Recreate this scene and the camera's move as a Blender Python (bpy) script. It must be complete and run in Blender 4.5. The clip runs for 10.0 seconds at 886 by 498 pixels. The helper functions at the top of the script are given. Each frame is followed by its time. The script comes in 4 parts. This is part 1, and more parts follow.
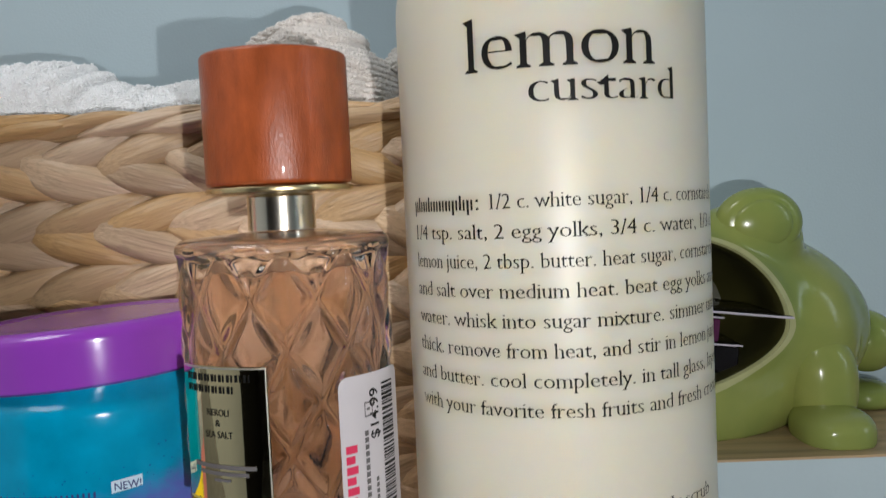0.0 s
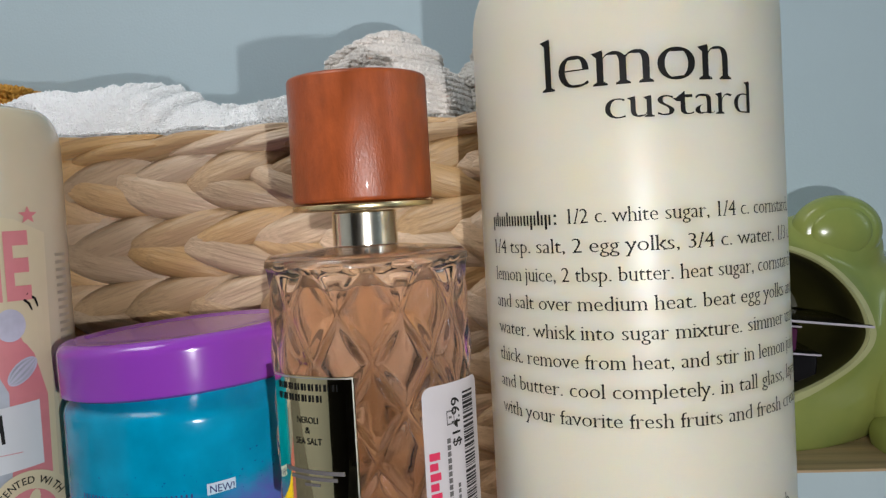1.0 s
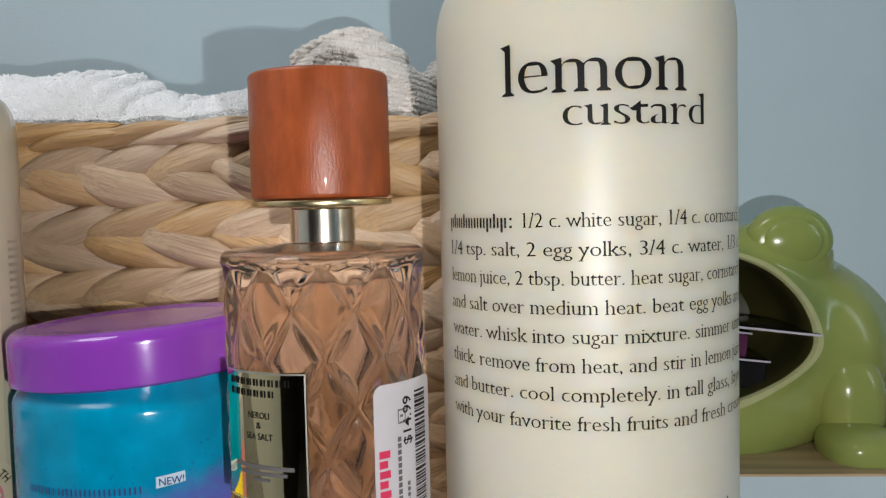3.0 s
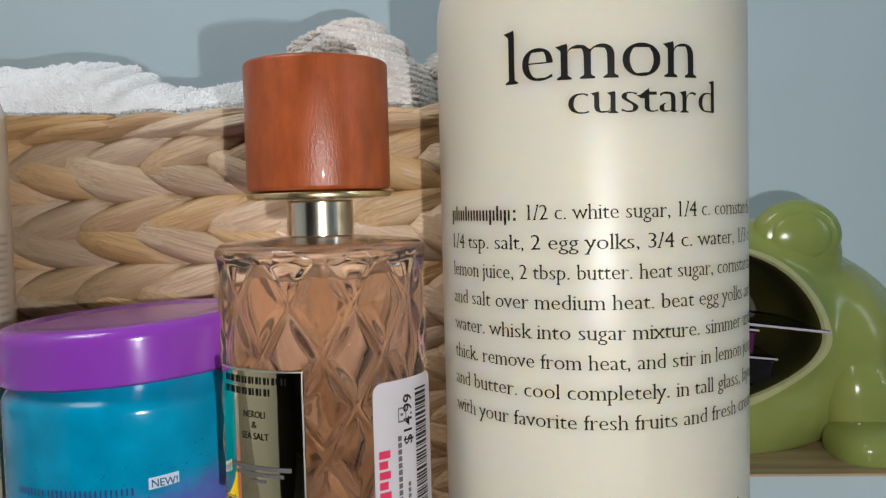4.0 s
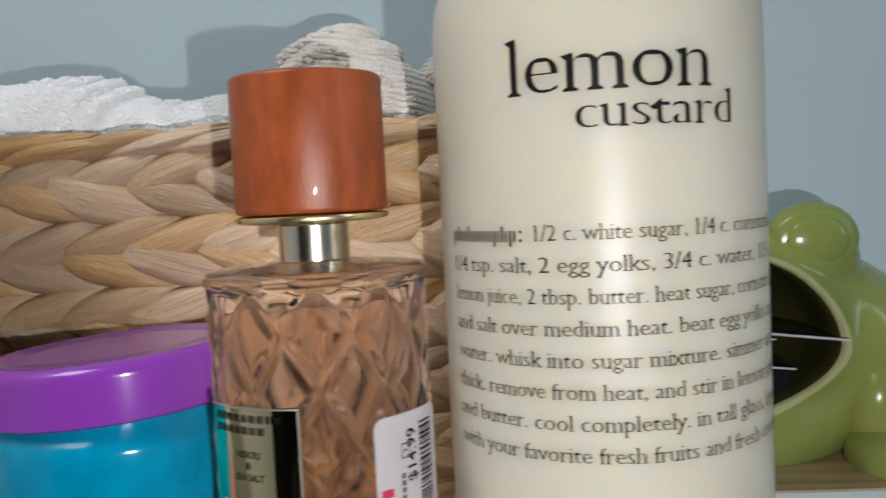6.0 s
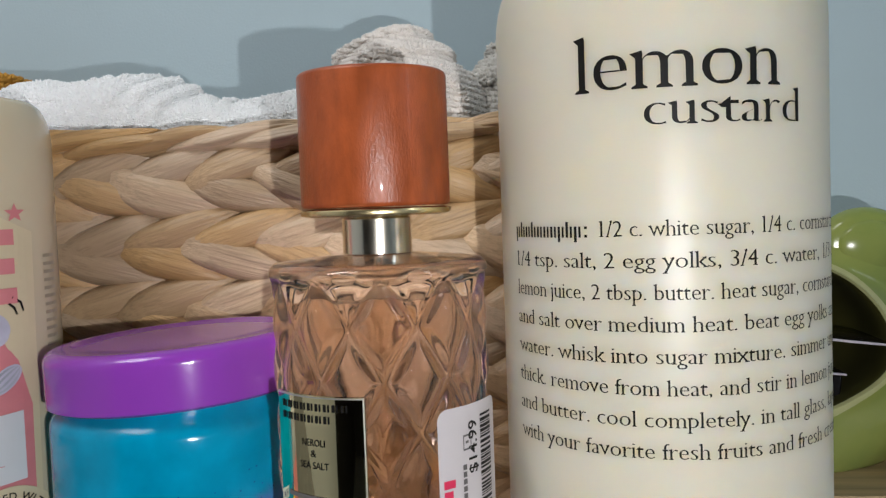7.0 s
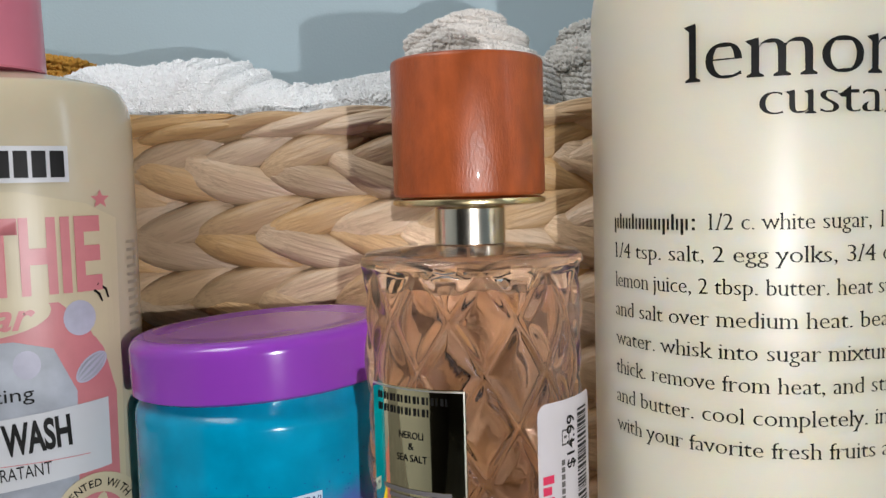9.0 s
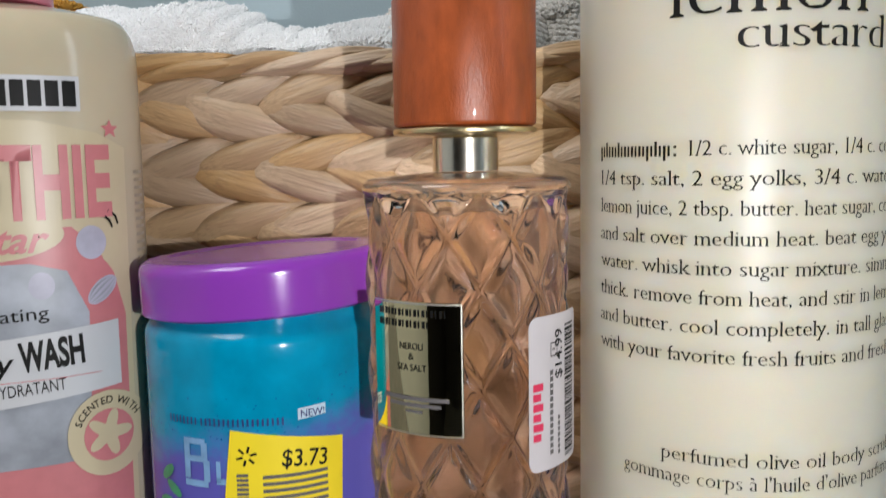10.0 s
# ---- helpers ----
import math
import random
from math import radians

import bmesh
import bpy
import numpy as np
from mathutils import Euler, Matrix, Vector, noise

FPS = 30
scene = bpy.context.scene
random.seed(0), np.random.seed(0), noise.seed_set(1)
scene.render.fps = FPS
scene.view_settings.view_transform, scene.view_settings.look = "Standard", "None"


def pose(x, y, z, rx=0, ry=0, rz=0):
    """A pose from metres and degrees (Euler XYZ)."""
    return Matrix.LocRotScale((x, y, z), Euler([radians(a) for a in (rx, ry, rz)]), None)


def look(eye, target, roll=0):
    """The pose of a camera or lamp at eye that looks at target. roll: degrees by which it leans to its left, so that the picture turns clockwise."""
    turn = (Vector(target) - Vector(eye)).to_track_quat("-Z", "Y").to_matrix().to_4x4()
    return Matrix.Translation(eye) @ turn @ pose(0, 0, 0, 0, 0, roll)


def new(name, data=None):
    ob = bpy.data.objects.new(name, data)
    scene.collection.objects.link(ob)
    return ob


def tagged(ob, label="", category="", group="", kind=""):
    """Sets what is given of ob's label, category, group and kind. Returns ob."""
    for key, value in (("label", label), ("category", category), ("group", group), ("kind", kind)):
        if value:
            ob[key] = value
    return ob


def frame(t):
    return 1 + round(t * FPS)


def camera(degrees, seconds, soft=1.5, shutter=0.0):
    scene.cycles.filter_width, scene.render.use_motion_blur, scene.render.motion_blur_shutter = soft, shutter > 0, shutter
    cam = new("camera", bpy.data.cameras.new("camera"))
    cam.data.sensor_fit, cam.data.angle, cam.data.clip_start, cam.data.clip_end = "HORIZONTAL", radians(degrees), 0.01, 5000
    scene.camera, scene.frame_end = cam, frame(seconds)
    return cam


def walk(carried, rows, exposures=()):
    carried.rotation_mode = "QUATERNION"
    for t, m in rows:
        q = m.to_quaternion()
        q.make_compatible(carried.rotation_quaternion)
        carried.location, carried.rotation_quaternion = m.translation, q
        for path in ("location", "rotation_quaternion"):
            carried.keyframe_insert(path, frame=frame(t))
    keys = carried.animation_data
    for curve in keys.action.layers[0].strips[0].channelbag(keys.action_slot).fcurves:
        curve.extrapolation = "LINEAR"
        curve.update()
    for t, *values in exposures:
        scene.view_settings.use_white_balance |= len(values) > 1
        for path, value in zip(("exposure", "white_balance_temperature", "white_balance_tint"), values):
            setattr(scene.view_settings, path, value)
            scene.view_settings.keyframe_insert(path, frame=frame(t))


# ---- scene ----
import collections

# ---- camera ----
cam = camera(54.86, 10.0, soft=1.35, shutter=0.4)
PATH = [
    (0, (0.01234, -0.00631, 0.13123), (0.00293, 0.29306, 0.11422), -2.626),
    (0.5, (0.01638, -0.00865, 0.14008), (-0.00152, 0.29034, 0.12321), -2.851),
    (1, (0.00933, -0.01276, 0.13413), (-0.02256, 0.28518, 0.11960), -3.218),
    (1.5, (0.01024, -0.01310, 0.13562), (-0.01504, 0.28541, 0.11974), -3.009),
    (2, (0.00831, -0.01214, 0.13259), (-0.01492, 0.28657, 0.11745), -2.225),
    (2.5, (0.01600, -0.01233, 0.13269), (-0.00752, 0.28627, 0.11578), -1.555),
    (2.7, (0.014, -0.014, 0.136), (-0.007, 0.28478, 0.11905), -1.6),
    (3.8, (0.011, -0.011, 0.132), (-0.01015, 0.28785, 0.1164), -1.1),
    (4, (0.01110, -0.00768, 0.13355), (-0.00905, 0.29116, 0.11664), -1.457),
    (4.5, (0.00973, -0.00894, 0.13336), (-0.00934, 0.28998, 0.11653), -1.597),
    (5, (0.00658, -0.00882, 0.12986), (-0.01360, 0.28994, 0.11148), -1.351),
    (5.5, (0.02022, -0.00930, 0.13701), (-0.00028, 0.28939, 0.11802), -1.515),
    (6, (0.01039, 0.00468, 0.13940), (-0.01020, 0.30337, 0.12047), -2.872),
    (6.2, (0.003, 0.004, 0.137), (-0.0243, 0.30225, 0.1196), -2.6),
    (7.3, (0.001, -0.001, 0.137), (-0.0278, 0.29719, 0.1211), -2.0),
    (7.5, (-0.00095, -0.00384, 0.13908), (-0.03079, 0.29412, 0.12080), -2.373),
    (8, (-0.01484, -0.01254, 0.13857), (-0.05287, 0.28457, 0.12184), -2.246),
    (8.5, (-0.01266, -0.00594, 0.14272), (-0.05586, 0.29046, 0.12586), -1.256),
    (9, (-0.01526, 0.00325, 0.13870), (-0.05236, 0.30019, 0.11759), -1.586),
    (9.5, (-0.01561, -0.00380, 0.13874), (-0.04742, 0.29314, 0.11014), -1.501),
    (10, (-0.01960, -0.01114, 0.12974), (-0.04754, 0.28578, 0.09719), -1.035),
]
walk(cam, [(t, look(eye, target, roll)) for t, eye, target, roll in PATH],
     exposures=[(0.0, 0.10), (1.0, 0.20), (2.5, 0.19), (6.0, 0.14), (7.5, 0.18), (8.5, 0.34), (9.5, 0.27), (10.0, 0.31)])

# ---- world and light ----
world = bpy.data.worlds.new("world")
scene.world = world
world.use_nodes = True
world.node_tree.nodes["Background"].inputs[0].default_value = (0.75, 0.85, 1.0, 1)
world.node_tree.nodes["Background"].inputs[1].default_value = 0.3


def lamp(name, kind, m, energy, color, size=0.1, size_y=None):
    data = bpy.data.lights.new(name, kind)
    data.energy, data.color = energy, color
    if kind == "AREA":
        data.shape, data.size, data.size_y = "RECTANGLE", size, size_y or size
    else:
        data.shadow_soft_size = size
    ob = new(name, data)
    ob.matrix_world = m
    return ob


# the white torch of the phone beside the lens, the room lamp overhead, daylight in the window opening
lamp("phone_torch", "POINT", pose(0.046, -0.036, 0.110), 1.66, (0.98, 0.98, 1.0), 0.0018)
lamp("room_lamp", "AREA", look((-0.42, -0.20, 0.88), (-0.10, 0.33, 0.15)), 4.0, (0.97, 0.97, 0.98), 0.4, 0.4)
lamp("window_daylight", "AREA", look((1.19, -0.35, 0.62), (0.0, 0.2, 0.1)), 1.3, (0.72, 0.87, 1.0), 0.12, 0.8)


# ---- materials ----
def material(name, color, rough=0.5, metal=0.0, vary=0.12, scale=60.0, bump=0.0, bump_scale=400.0, stretch=(1, 1, 1), spec=0.5, coat=0.0,
             random_tint=0.0, sub=0.0, sub_r=(0.006, 0.004, 0.003), trans=0.0, ior=1.45, dark=None, rough_vary=0.0, mix_scale=None, streak=0.0, streak_scale=600.0):
    mat = bpy.data.materials.new(name)
    mat.use_nodes = True
    nodes, links = mat.node_tree.nodes, mat.node_tree.links
    p = nodes["Principled BSDF"]
    p.inputs["Roughness"].default_value = rough
    p.inputs["Metallic"].default_value = metal
    p.inputs["Specular IOR Level"].default_value = spec
    p.inputs["Coat Weight"].default_value = coat
    p.inputs["Coat Roughness"].default_value = 0.05
    p.inputs["IOR"].default_value = ior
    p.inputs["Transmission Weight"].default_value = trans
    if sub:
        p.inputs["Subsurface Weight"].default_value = sub
        p.inputs["Subsurface Radius"].default_value = sub_r
        p.inputs["Subsurface Scale"].default_value = 1.0
    co = nodes.new("ShaderNodeTexCoord")
    mp = nodes.new("ShaderNodeMapping")
    mp.inputs["Scale"].default_value = stretch
    links.new(co.outputs["Object"], mp.inputs["Vector"])
    n1 = nodes.new("ShaderNodeTexNoise")
    n1.inputs["Scale"].default_value, n1.inputs["Detail"].default_value = mix_scale or scale, 6
    links.new(mp.outputs["Vector"], n1.inputs["Vector"])
    ramp = nodes.new("ShaderNodeMix")
    ramp.data_type = "RGBA"
    low = dark or tuple(c * (1 - vary) for c in color)
    high = tuple(min(1, c * (1 + vary)) for c in color)
    ramp.inputs[6].default_value, ramp.inputs[7].default_value = (*low, 1), (*high, 1)
    spread = nodes.new("ShaderNodeMapRange")
    spread.inputs[1].default_value, spread.inputs[2].default_value = 0.3, 0.7
    links.new(n1.outputs["Fac"], spread.inputs[0])
    links.new(spread.outputs[0], ramp.inputs[0])
    out = ramp.outputs[2]
    if random_tint:
        info = nodes.new("ShaderNodeObjectInfo")
        hsv = nodes.new("ShaderNodeHueSaturation")
        r = nodes.new("ShaderNodeMapRange")
        r.inputs[3].default_value, r.inputs[4].default_value = 1 - random_tint, 1 + random_tint
        links.new(info.outputs["Random"], r.inputs[0])
        links.new(r.outputs[0], hsv.inputs["Value"])
        r2 = nodes.new("ShaderNodeMapRange")
        r2.inputs[3].default_value, r2.inputs[4].default_value = 0.75, 1.15
        m7 = nodes.new("ShaderNodeMath")
        m7.operation = "FRACT"
        m8 = nodes.new("ShaderNodeMath")
        m8.operation, m8.inputs[1].default_value = "MULTIPLY", 7.31
        links.new(info.outputs["Random"], m8.inputs[0])
        links.new(m8.outputs[0], m7.inputs[0])
        links.new(m7.outputs[0], r2.inputs[0])
        links.new(r2.outputs[0], hsv.inputs["Saturation"])
        links.new(out, hsv.inputs["Color"])
        out = hsv.outputs[0]
    if streak:
        n3 = nodes.new("ShaderNodeTexNoise")
        n3.inputs["Scale"].default_value, n3.inputs["Detail"].default_value = streak_scale, 3
        links.new(mp.outputs["Vector"], n3.inputs["Vector"])
        r3 = nodes.new("ShaderNodeMapRange")
        r3.inputs[1].default_value, r3.inputs[2].default_value, r3.inputs[3].default_value = 0.36, 0.5, 1 - streak
        links.new(n3.outputs["Fac"], r3.inputs[0])
        mul = nodes.new("ShaderNodeMix")
        mul.data_type, mul.blend_type = "RGBA", "MULTIPLY"
        mul.inputs[0].default_value = 1.0
        links.new(out, mul.inputs[6])
        links.new(r3.outputs[0], mul.inputs[7])
        out = mul.outputs[2]
    links.new(out, p.inputs["Base Color"])
    if rough_vary:
        rr = nodes.new("ShaderNodeMapRange")
        rr.inputs[3].default_value, rr.inputs[4].default_value = rough - rough_vary, rough + rough_vary
        links.new(n1.outputs["Fac"], rr.inputs[0])
        links.new(rr.outputs[0], p.inputs["Roughness"])
    if bump:
        n2 = nodes.new("ShaderNodeTexNoise")
        n2.inputs["Scale"].default_value, n2.inputs["Detail"].default_value = bump_scale, 4
        links.new(mp.outputs["Vector"], n2.inputs["Vector"])
        b = nodes.new("ShaderNodeBump")
        b.inputs["Strength"].default_value, b.inputs["Distance"].default_value = min(1.0, bump), 0.001
        links.new(n2.outputs["Fac"], b.inputs["Height"])
        links.new(b.outputs[0], p.inputs["Normal"])
    return mat


M_WALL = material("wall_paint", (0.47, 0.585, 0.63), 0.55, vary=0.03, scale=8, bump=0.12, bump_scale=900)
M_CEIL = material("ceiling_paint", (0.8, 0.8, 0.78), 0.8, vary=0.03, scale=5)
# near-black brown stands in for the missing light behind the camera
M_UNLIT = material("unlit_dark", (0.05, 0.04, 0.035), 0.7, vary=0.1, scale=6)
M_FLOOR = material("floor_vinyl", (0.35, 0.32, 0.29), 0.5, vary=0.1, scale=6)
M_LEDGE = material("ledge_paint", (0.56, 0.67, 0.70), 0.45, vary=0.04, scale=30, bump=0.1, bump_scale=600)
M_LEDGE_WOOD = material("ledge_wood", (0.47, 0.33, 0.19), 0.4, vary=0.35, scale=40, stretch=(0.25, 5, 4), bump=0.15, bump_scale=300)
M_COUNTER = material("counter_top", (0.10, 0.095, 0.09), 0.3, vary=0.3, scale=60)
M_REFLECTOR = material("reflector_white", (0.80, 0.79, 0.77), 0.5, vary=0.03, scale=6)
M_TUBE = material("cream_plastic", (0.60, 0.572, 0.465), 0.38, vary=0.02, scale=25, sub=1.0, sub_r=(0.022, 0.017, 0.010), bump=0.03, bump_scale=700)
M_INK = material("black_ink", (0.008, 0.0075, 0.007), 0.45, vary=0.2, scale=300, spec=0.2)
M_CAP_WOOD = material("red_brown_wood", (0.33, 0.070, 0.017), 0.36, vary=0.22, scale=160, stretch=(1.5, 1.5, 0.6), bump=0.14, bump_scale=1400, coat=0.08, rough_vary=0.12, streak=0.09, streak_scale=420)
M_GOLD = material("pale_gold_metal", (0.86, 0.69, 0.38), 0.27, 1.0, vary=0.05, scale=200)
M_NECK = material("champagne_metal", (0.84, 0.78, 0.65), 0.19, 1.0, vary=0.05, scale=200)
M_GLASS = material("rose_glass", (0.985, 0.915, 0.885), 0.0, vary=0.0, trans=1.0, ior=1.42, bump=0.18, bump_scale=120)
M_LIQUID = material("peach_perfume", (0.98, 0.88, 0.825), 0.0, vary=0.0, trans=1.0, ior=0.93)
clear = M_LIQUID.node_tree.nodes.new("ShaderNodeBsdfTransparent")
clear.inputs[0].default_value = (0.95, 0.86, 0.81, 1)
blend = M_LIQUID.node_tree.nodes.new("ShaderNodeMixShader")
blend.inputs[0].default_value = 0.65
M_LIQUID.node_tree.links.new(clear.outputs[0], blend.inputs[1])
M_LIQUID.node_tree.links.new(M_LIQUID.node_tree.nodes["Principled BSDF"].outputs[0], blend.inputs[2])
M_LIQUID.node_tree.links.new(blend.outputs[0], M_LIQUID.node_tree.nodes["Material Output"].inputs[0])
M_DIP = material("clear_tube", (1.0, 0.95, 0.9), 0.0, vary=0.0, trans=1.0, ior=1.12)
M_FOIL = material("mirror_label", (1.0, 0.86, 0.52), 0.05, 1.0, vary=0.03, scale=90, bump=0.03, bump_scale=80)
M_FOIL_EDGE = material("label_edge", (0.80, 0.77, 0.68), 0.42, 1.0, vary=0.05)
M_TAG = material("white_sticker", (0.54, 0.50, 0.51), 0.5, vary=0.03, scale=90)
M_RED = material("red_print", (0.62, 0.03, 0.09), 0.5, vary=0.05)
M_GREY_INK = material("grey_ink", (0.12, 0.11, 0.11), 0.5, vary=0.1)
M_LID = material("purple_plastic", (0.255, 0.046, 0.41), 0.16, vary=0.04, scale=40, sub=0.1, bump=0.03, bump_scale=300, coat=0.2)
M_JAR = material("cyan_scrub", (0.0, 0.255, 0.43), 0.14, vary=0.14, scale=120, bump=0.05, bump_scale=420, spec=0.35)
M_JAR_PURPLE = material("blue_speckle", (0.01, 0.10, 0.30), 0.25, vary=0.3, scale=200)
M_NAVY = material("navy_print", (0.03, 0.04, 0.16), 0.3, vary=0.1)
M_PALE = material("pale_blue_print", (0.55, 0.70, 0.80), 0.3, vary=0.05)
M_GREEN_PRINT = material("green_print", (0.05, 0.30, 0.14), 0.3, vary=0.2, scale=300)
M_YELLOW = material("yellow_sticker", (0.86, 0.66, 0.02), 0.5, vary=0.04, scale=100)
M_BOTTLE = material("creamy_wash", (0.60, 0.515, 0.36), 0.18, vary=0.05, scale=40, sub=0.25, coat=0.2)
M_PINK_CAP = material("pink_plastic", (0.68, 0.20, 0.27), 0.2, vary=0.03, scale=40)
M_PINK = material("pink_print", (0.62, 0.21, 0.22), 0.35, vary=0.05, scale=200)
M_CREAM = material("cream_print", (0.62, 0.525, 0.34), 0.35, vary=0.03, scale=100)
M_WHITE = material("white_print", (0.62, 0.62, 0.63), 0.35, vary=0.03, scale=100)
M_GREY = material("grey_photo_print", (0.36, 0.38, 0.42), 0.35, vary=0.35, scale=90, mix_scale=70)
M_FAINT = material("faint_print", (0.36, 0.31, 0.22), 0.4, vary=0.1)
M_TITLE = material("blue_title_print", (0.20, 0.36, 0.58), 0.3, vary=0.15, scale=300)
M_LILAC = material("lilac_print", (0.48, 0.47, 0.56), 0.35, vary=0.1, scale=200)
M_STRAW = material("water_hyacinth", (0.57, 0.385, 0.21), 0.36, vary=0.14, scale=60, stretch=(0.07, 2.0, 2.0), bump=0.6, bump_scale=420, random_tint=0.14, dark=(0.42, 0.27, 0.135), streak=0.16, streak_scale=700)
# reed colour taken near black as the shade deep in the braid
M_GAP_SHADE = material("gap_shade_reed", (0.06, 0.038, 0.02), 0.8, vary=0.4, scale=90, bump=0.5, bump_scale=300)
M_TOWEL_WHITE = material("white_terry", (0.95, 0.96, 0.96), 0.95, vary=0.01, scale=150, spec=0.05)
M_TOWEL_BEIGE = material("beige_terry", (0.84, 0.79, 0.74), 0.95, vary=0.06, scale=150, spec=0.05)
M_TOWEL_GREY = material("grey_terry", (0.62, 0.60, 0.56), 0.95, vary=0.10, scale=150, spec=0.05)
M_TOWEL_MUSTARD = material("mustard_terry", (0.58, 0.30, 0.06), 0.95, vary=0.15, scale=150, spec=0.1)
M_FROG = material("green_glaze", (0.29, 0.315, 0.085), 0.20, vary=0.16, scale=30, coat=0.12, bump=0.06, bump_scale=60, dark=(0.21, 0.29, 0.075))
M_FROG_RIM = material("cream_glaze", (0.50, 0.50, 0.24), 0.15, vary=0.1, scale=90, coat=0.5)
# olive mouth glaze, its colour darkened to hold the shade inside
M_FROG_SHADE = material("shaded_olive_glaze", (0.05, 0.047, 0.012), 0.45, vary=0.2, scale=60)
M_DARK_CASE = material("black_case", (0.012, 0.011, 0.012), 0.15, vary=0.2)
M_ACRYLIC = material("pale_plastic_edge", (0.62, 0.56, 0.62), 0.2, vary=0.05)
M_PLUM = material("plum_plastic", (0.10, 0.025, 0.07), 0.2, vary=0.15)


def fade_print(mat, low, z0, z1, amount, scale):
    """Printed artwork whose colour runs from low up to the material's own between two heights, with a mottled edge."""
    nodes, links = mat.node_tree.nodes, mat.node_tree.links
    p = nodes["Principled BSDF"]
    src = p.inputs["Base Color"].links[0].from_socket
    co = nodes.new("ShaderNodeTexCoord")
    sep = nodes.new("ShaderNodeSeparateXYZ")
    links.new(co.outputs["Object"], sep.inputs[0])
    n = nodes.new("ShaderNodeTexNoise")
    n.inputs["Scale"].default_value, n.inputs["Detail"].default_value, n.inputs["Roughness"].default_value = scale, 8, 0.65
    links.new(co.outputs["Object"], n.inputs["Vector"])
    ma = nodes.new("ShaderNodeMath")
    ma.operation, ma.inputs[1].default_value = "MULTIPLY_ADD", amount
    links.new(n.outputs["Fac"], ma.inputs[0])
    links.new(sep.outputs[2], ma.inputs[2])
    tilt = nodes.new("ShaderNodeMath")
    tilt.operation, tilt.inputs[1].default_value = "MULTIPLY_ADD", -0.14
    links.new(sep.outputs[0], tilt.inputs[0])
    links.new(ma.outputs[0], tilt.inputs[2])
    r = nodes.new("ShaderNodeMapRange")
    r.interpolation_type = "SMOOTHSTEP"
    r.inputs[1].default_value, r.inputs[2].default_value = z0 + amount / 2, z1 + amount / 2
    links.new(tilt.outputs[0], r.inputs[0])
    mix = nodes.new("ShaderNodeMix")
    mix.data_type = "RGBA"
    mix.inputs[6].default_value = (*low, 1)
    links.new(src, mix.inputs[7])
    links.new(r.outputs[0], mix.inputs[0])
    links.new(mix.outputs[2], p.inputs["Base Color"])


fade_print(M_JAR, (0.11, 0.10, 0.42), 0.052, 0.066, 0.022, 90)


# ---- building helpers ----
def mesh_of(bm, name, smooth=True):
    bmesh.ops.recalc_face_normals(bm, faces=bm.faces)
    me = bpy.data.meshes.new(name)
    bm.to_mesh(me)
    bm.free()
    if smooth:
        me.shade_smooth()
        me.set_sharp_from_angle(angle=radians(38))
    return me


def part(name, bm, mat, parent=None, label="", smooth=True):
    me = mesh_of(bm, name, smooth)
    for m in (mat if isinstance(mat, (list, tuple)) else [mat]):
        me.materials.append(m)
    ob = new(name, me)
    if parent:
        ob.parent = parent
    if label:
        tagged(ob, label)
    return ob


def thing(name, x, y, z, label, category, group="", kind=""):
    ob = new(name)
    ob.location = (x, y, z)
    ob.empty_display_size = 0.01
    bpy.context.view_layer.update()
    return tagged(ob, label, category, group, kind)


def box(x0, y0, z0, x1, y1, z1, bevel=0.0, bm=None):
    bm = bm or bmesh.new()
    r = bmesh.ops.create_cube(bm, size=1.0)
    for v in r["verts"]:
        v.co = ((x0 + x1) / 2 + v.co.x * (x1 - x0), (y0 + y1) / 2 + v.co.y * (y1 - y0), (z0 + z1) / 2 + v.co.z * (z1 - z0))
    if bevel:
        bmesh.ops.bevel(bm, geom=list({e for v in r["verts"] for e in v.link_edges}), offset=bevel, segments=3, affect="EDGES", profile=0.5)
    return bm


def lathe(profile, segs=96, shape=None):
    """A closed solid of revolution about z from (radius, z) pairs, bottom to top; shape(angle, z) scales the radius."""
    bm = bmesh.new()
    rings = []
    for r, z in profile:
        if r < 1e-6:
            rings.append([bm.verts.new((0, 0, z))])
        else:
            ring = []
            for i in range(segs):
                a = 2 * math.pi * i / segs
                k = shape(a, z) if shape else 1.0
                ring.append(bm.verts.new((r * k * math.cos(a), r * k * math.sin(a), z)))
            rings.append(ring)
    for lo, hi in zip(rings, rings[1:]):
        for i in range(segs):
            j = (i + 1) % segs
            if len(lo) == 1 and len(hi) == 1:
                continue
            if len(lo) == 1:
                bm.faces.new((lo[0], hi[j], hi[i]))
            elif len(hi) == 1:
                bm.faces.new((lo[i], lo[j], hi[0]))
            else:
                bm.faces.new((lo[i], lo[j], hi[j], hi[i]))
    return bm


def rounded(r, z0, z1, bev, steps=5, top=True, bottom=True):
    """Profile of a cylinder with rounded rims."""
    pts = [(0, z0)]
    if bottom:
        pts += [(r - bev + bev * math.sin(a), z0 + bev - bev * math.cos(a)) for a in np.linspace(0, math.pi / 2, steps)]
    else:
        pts += [(r, z0)]
    if top:
        pts += [(r - bev + bev * math.cos(a), z1 - bev + bev * math.sin(a)) for a in np.linspace(0, math.pi / 2, steps)]
    else:
        pts += [(r, z1)]
    return pts + [(0, z1)]


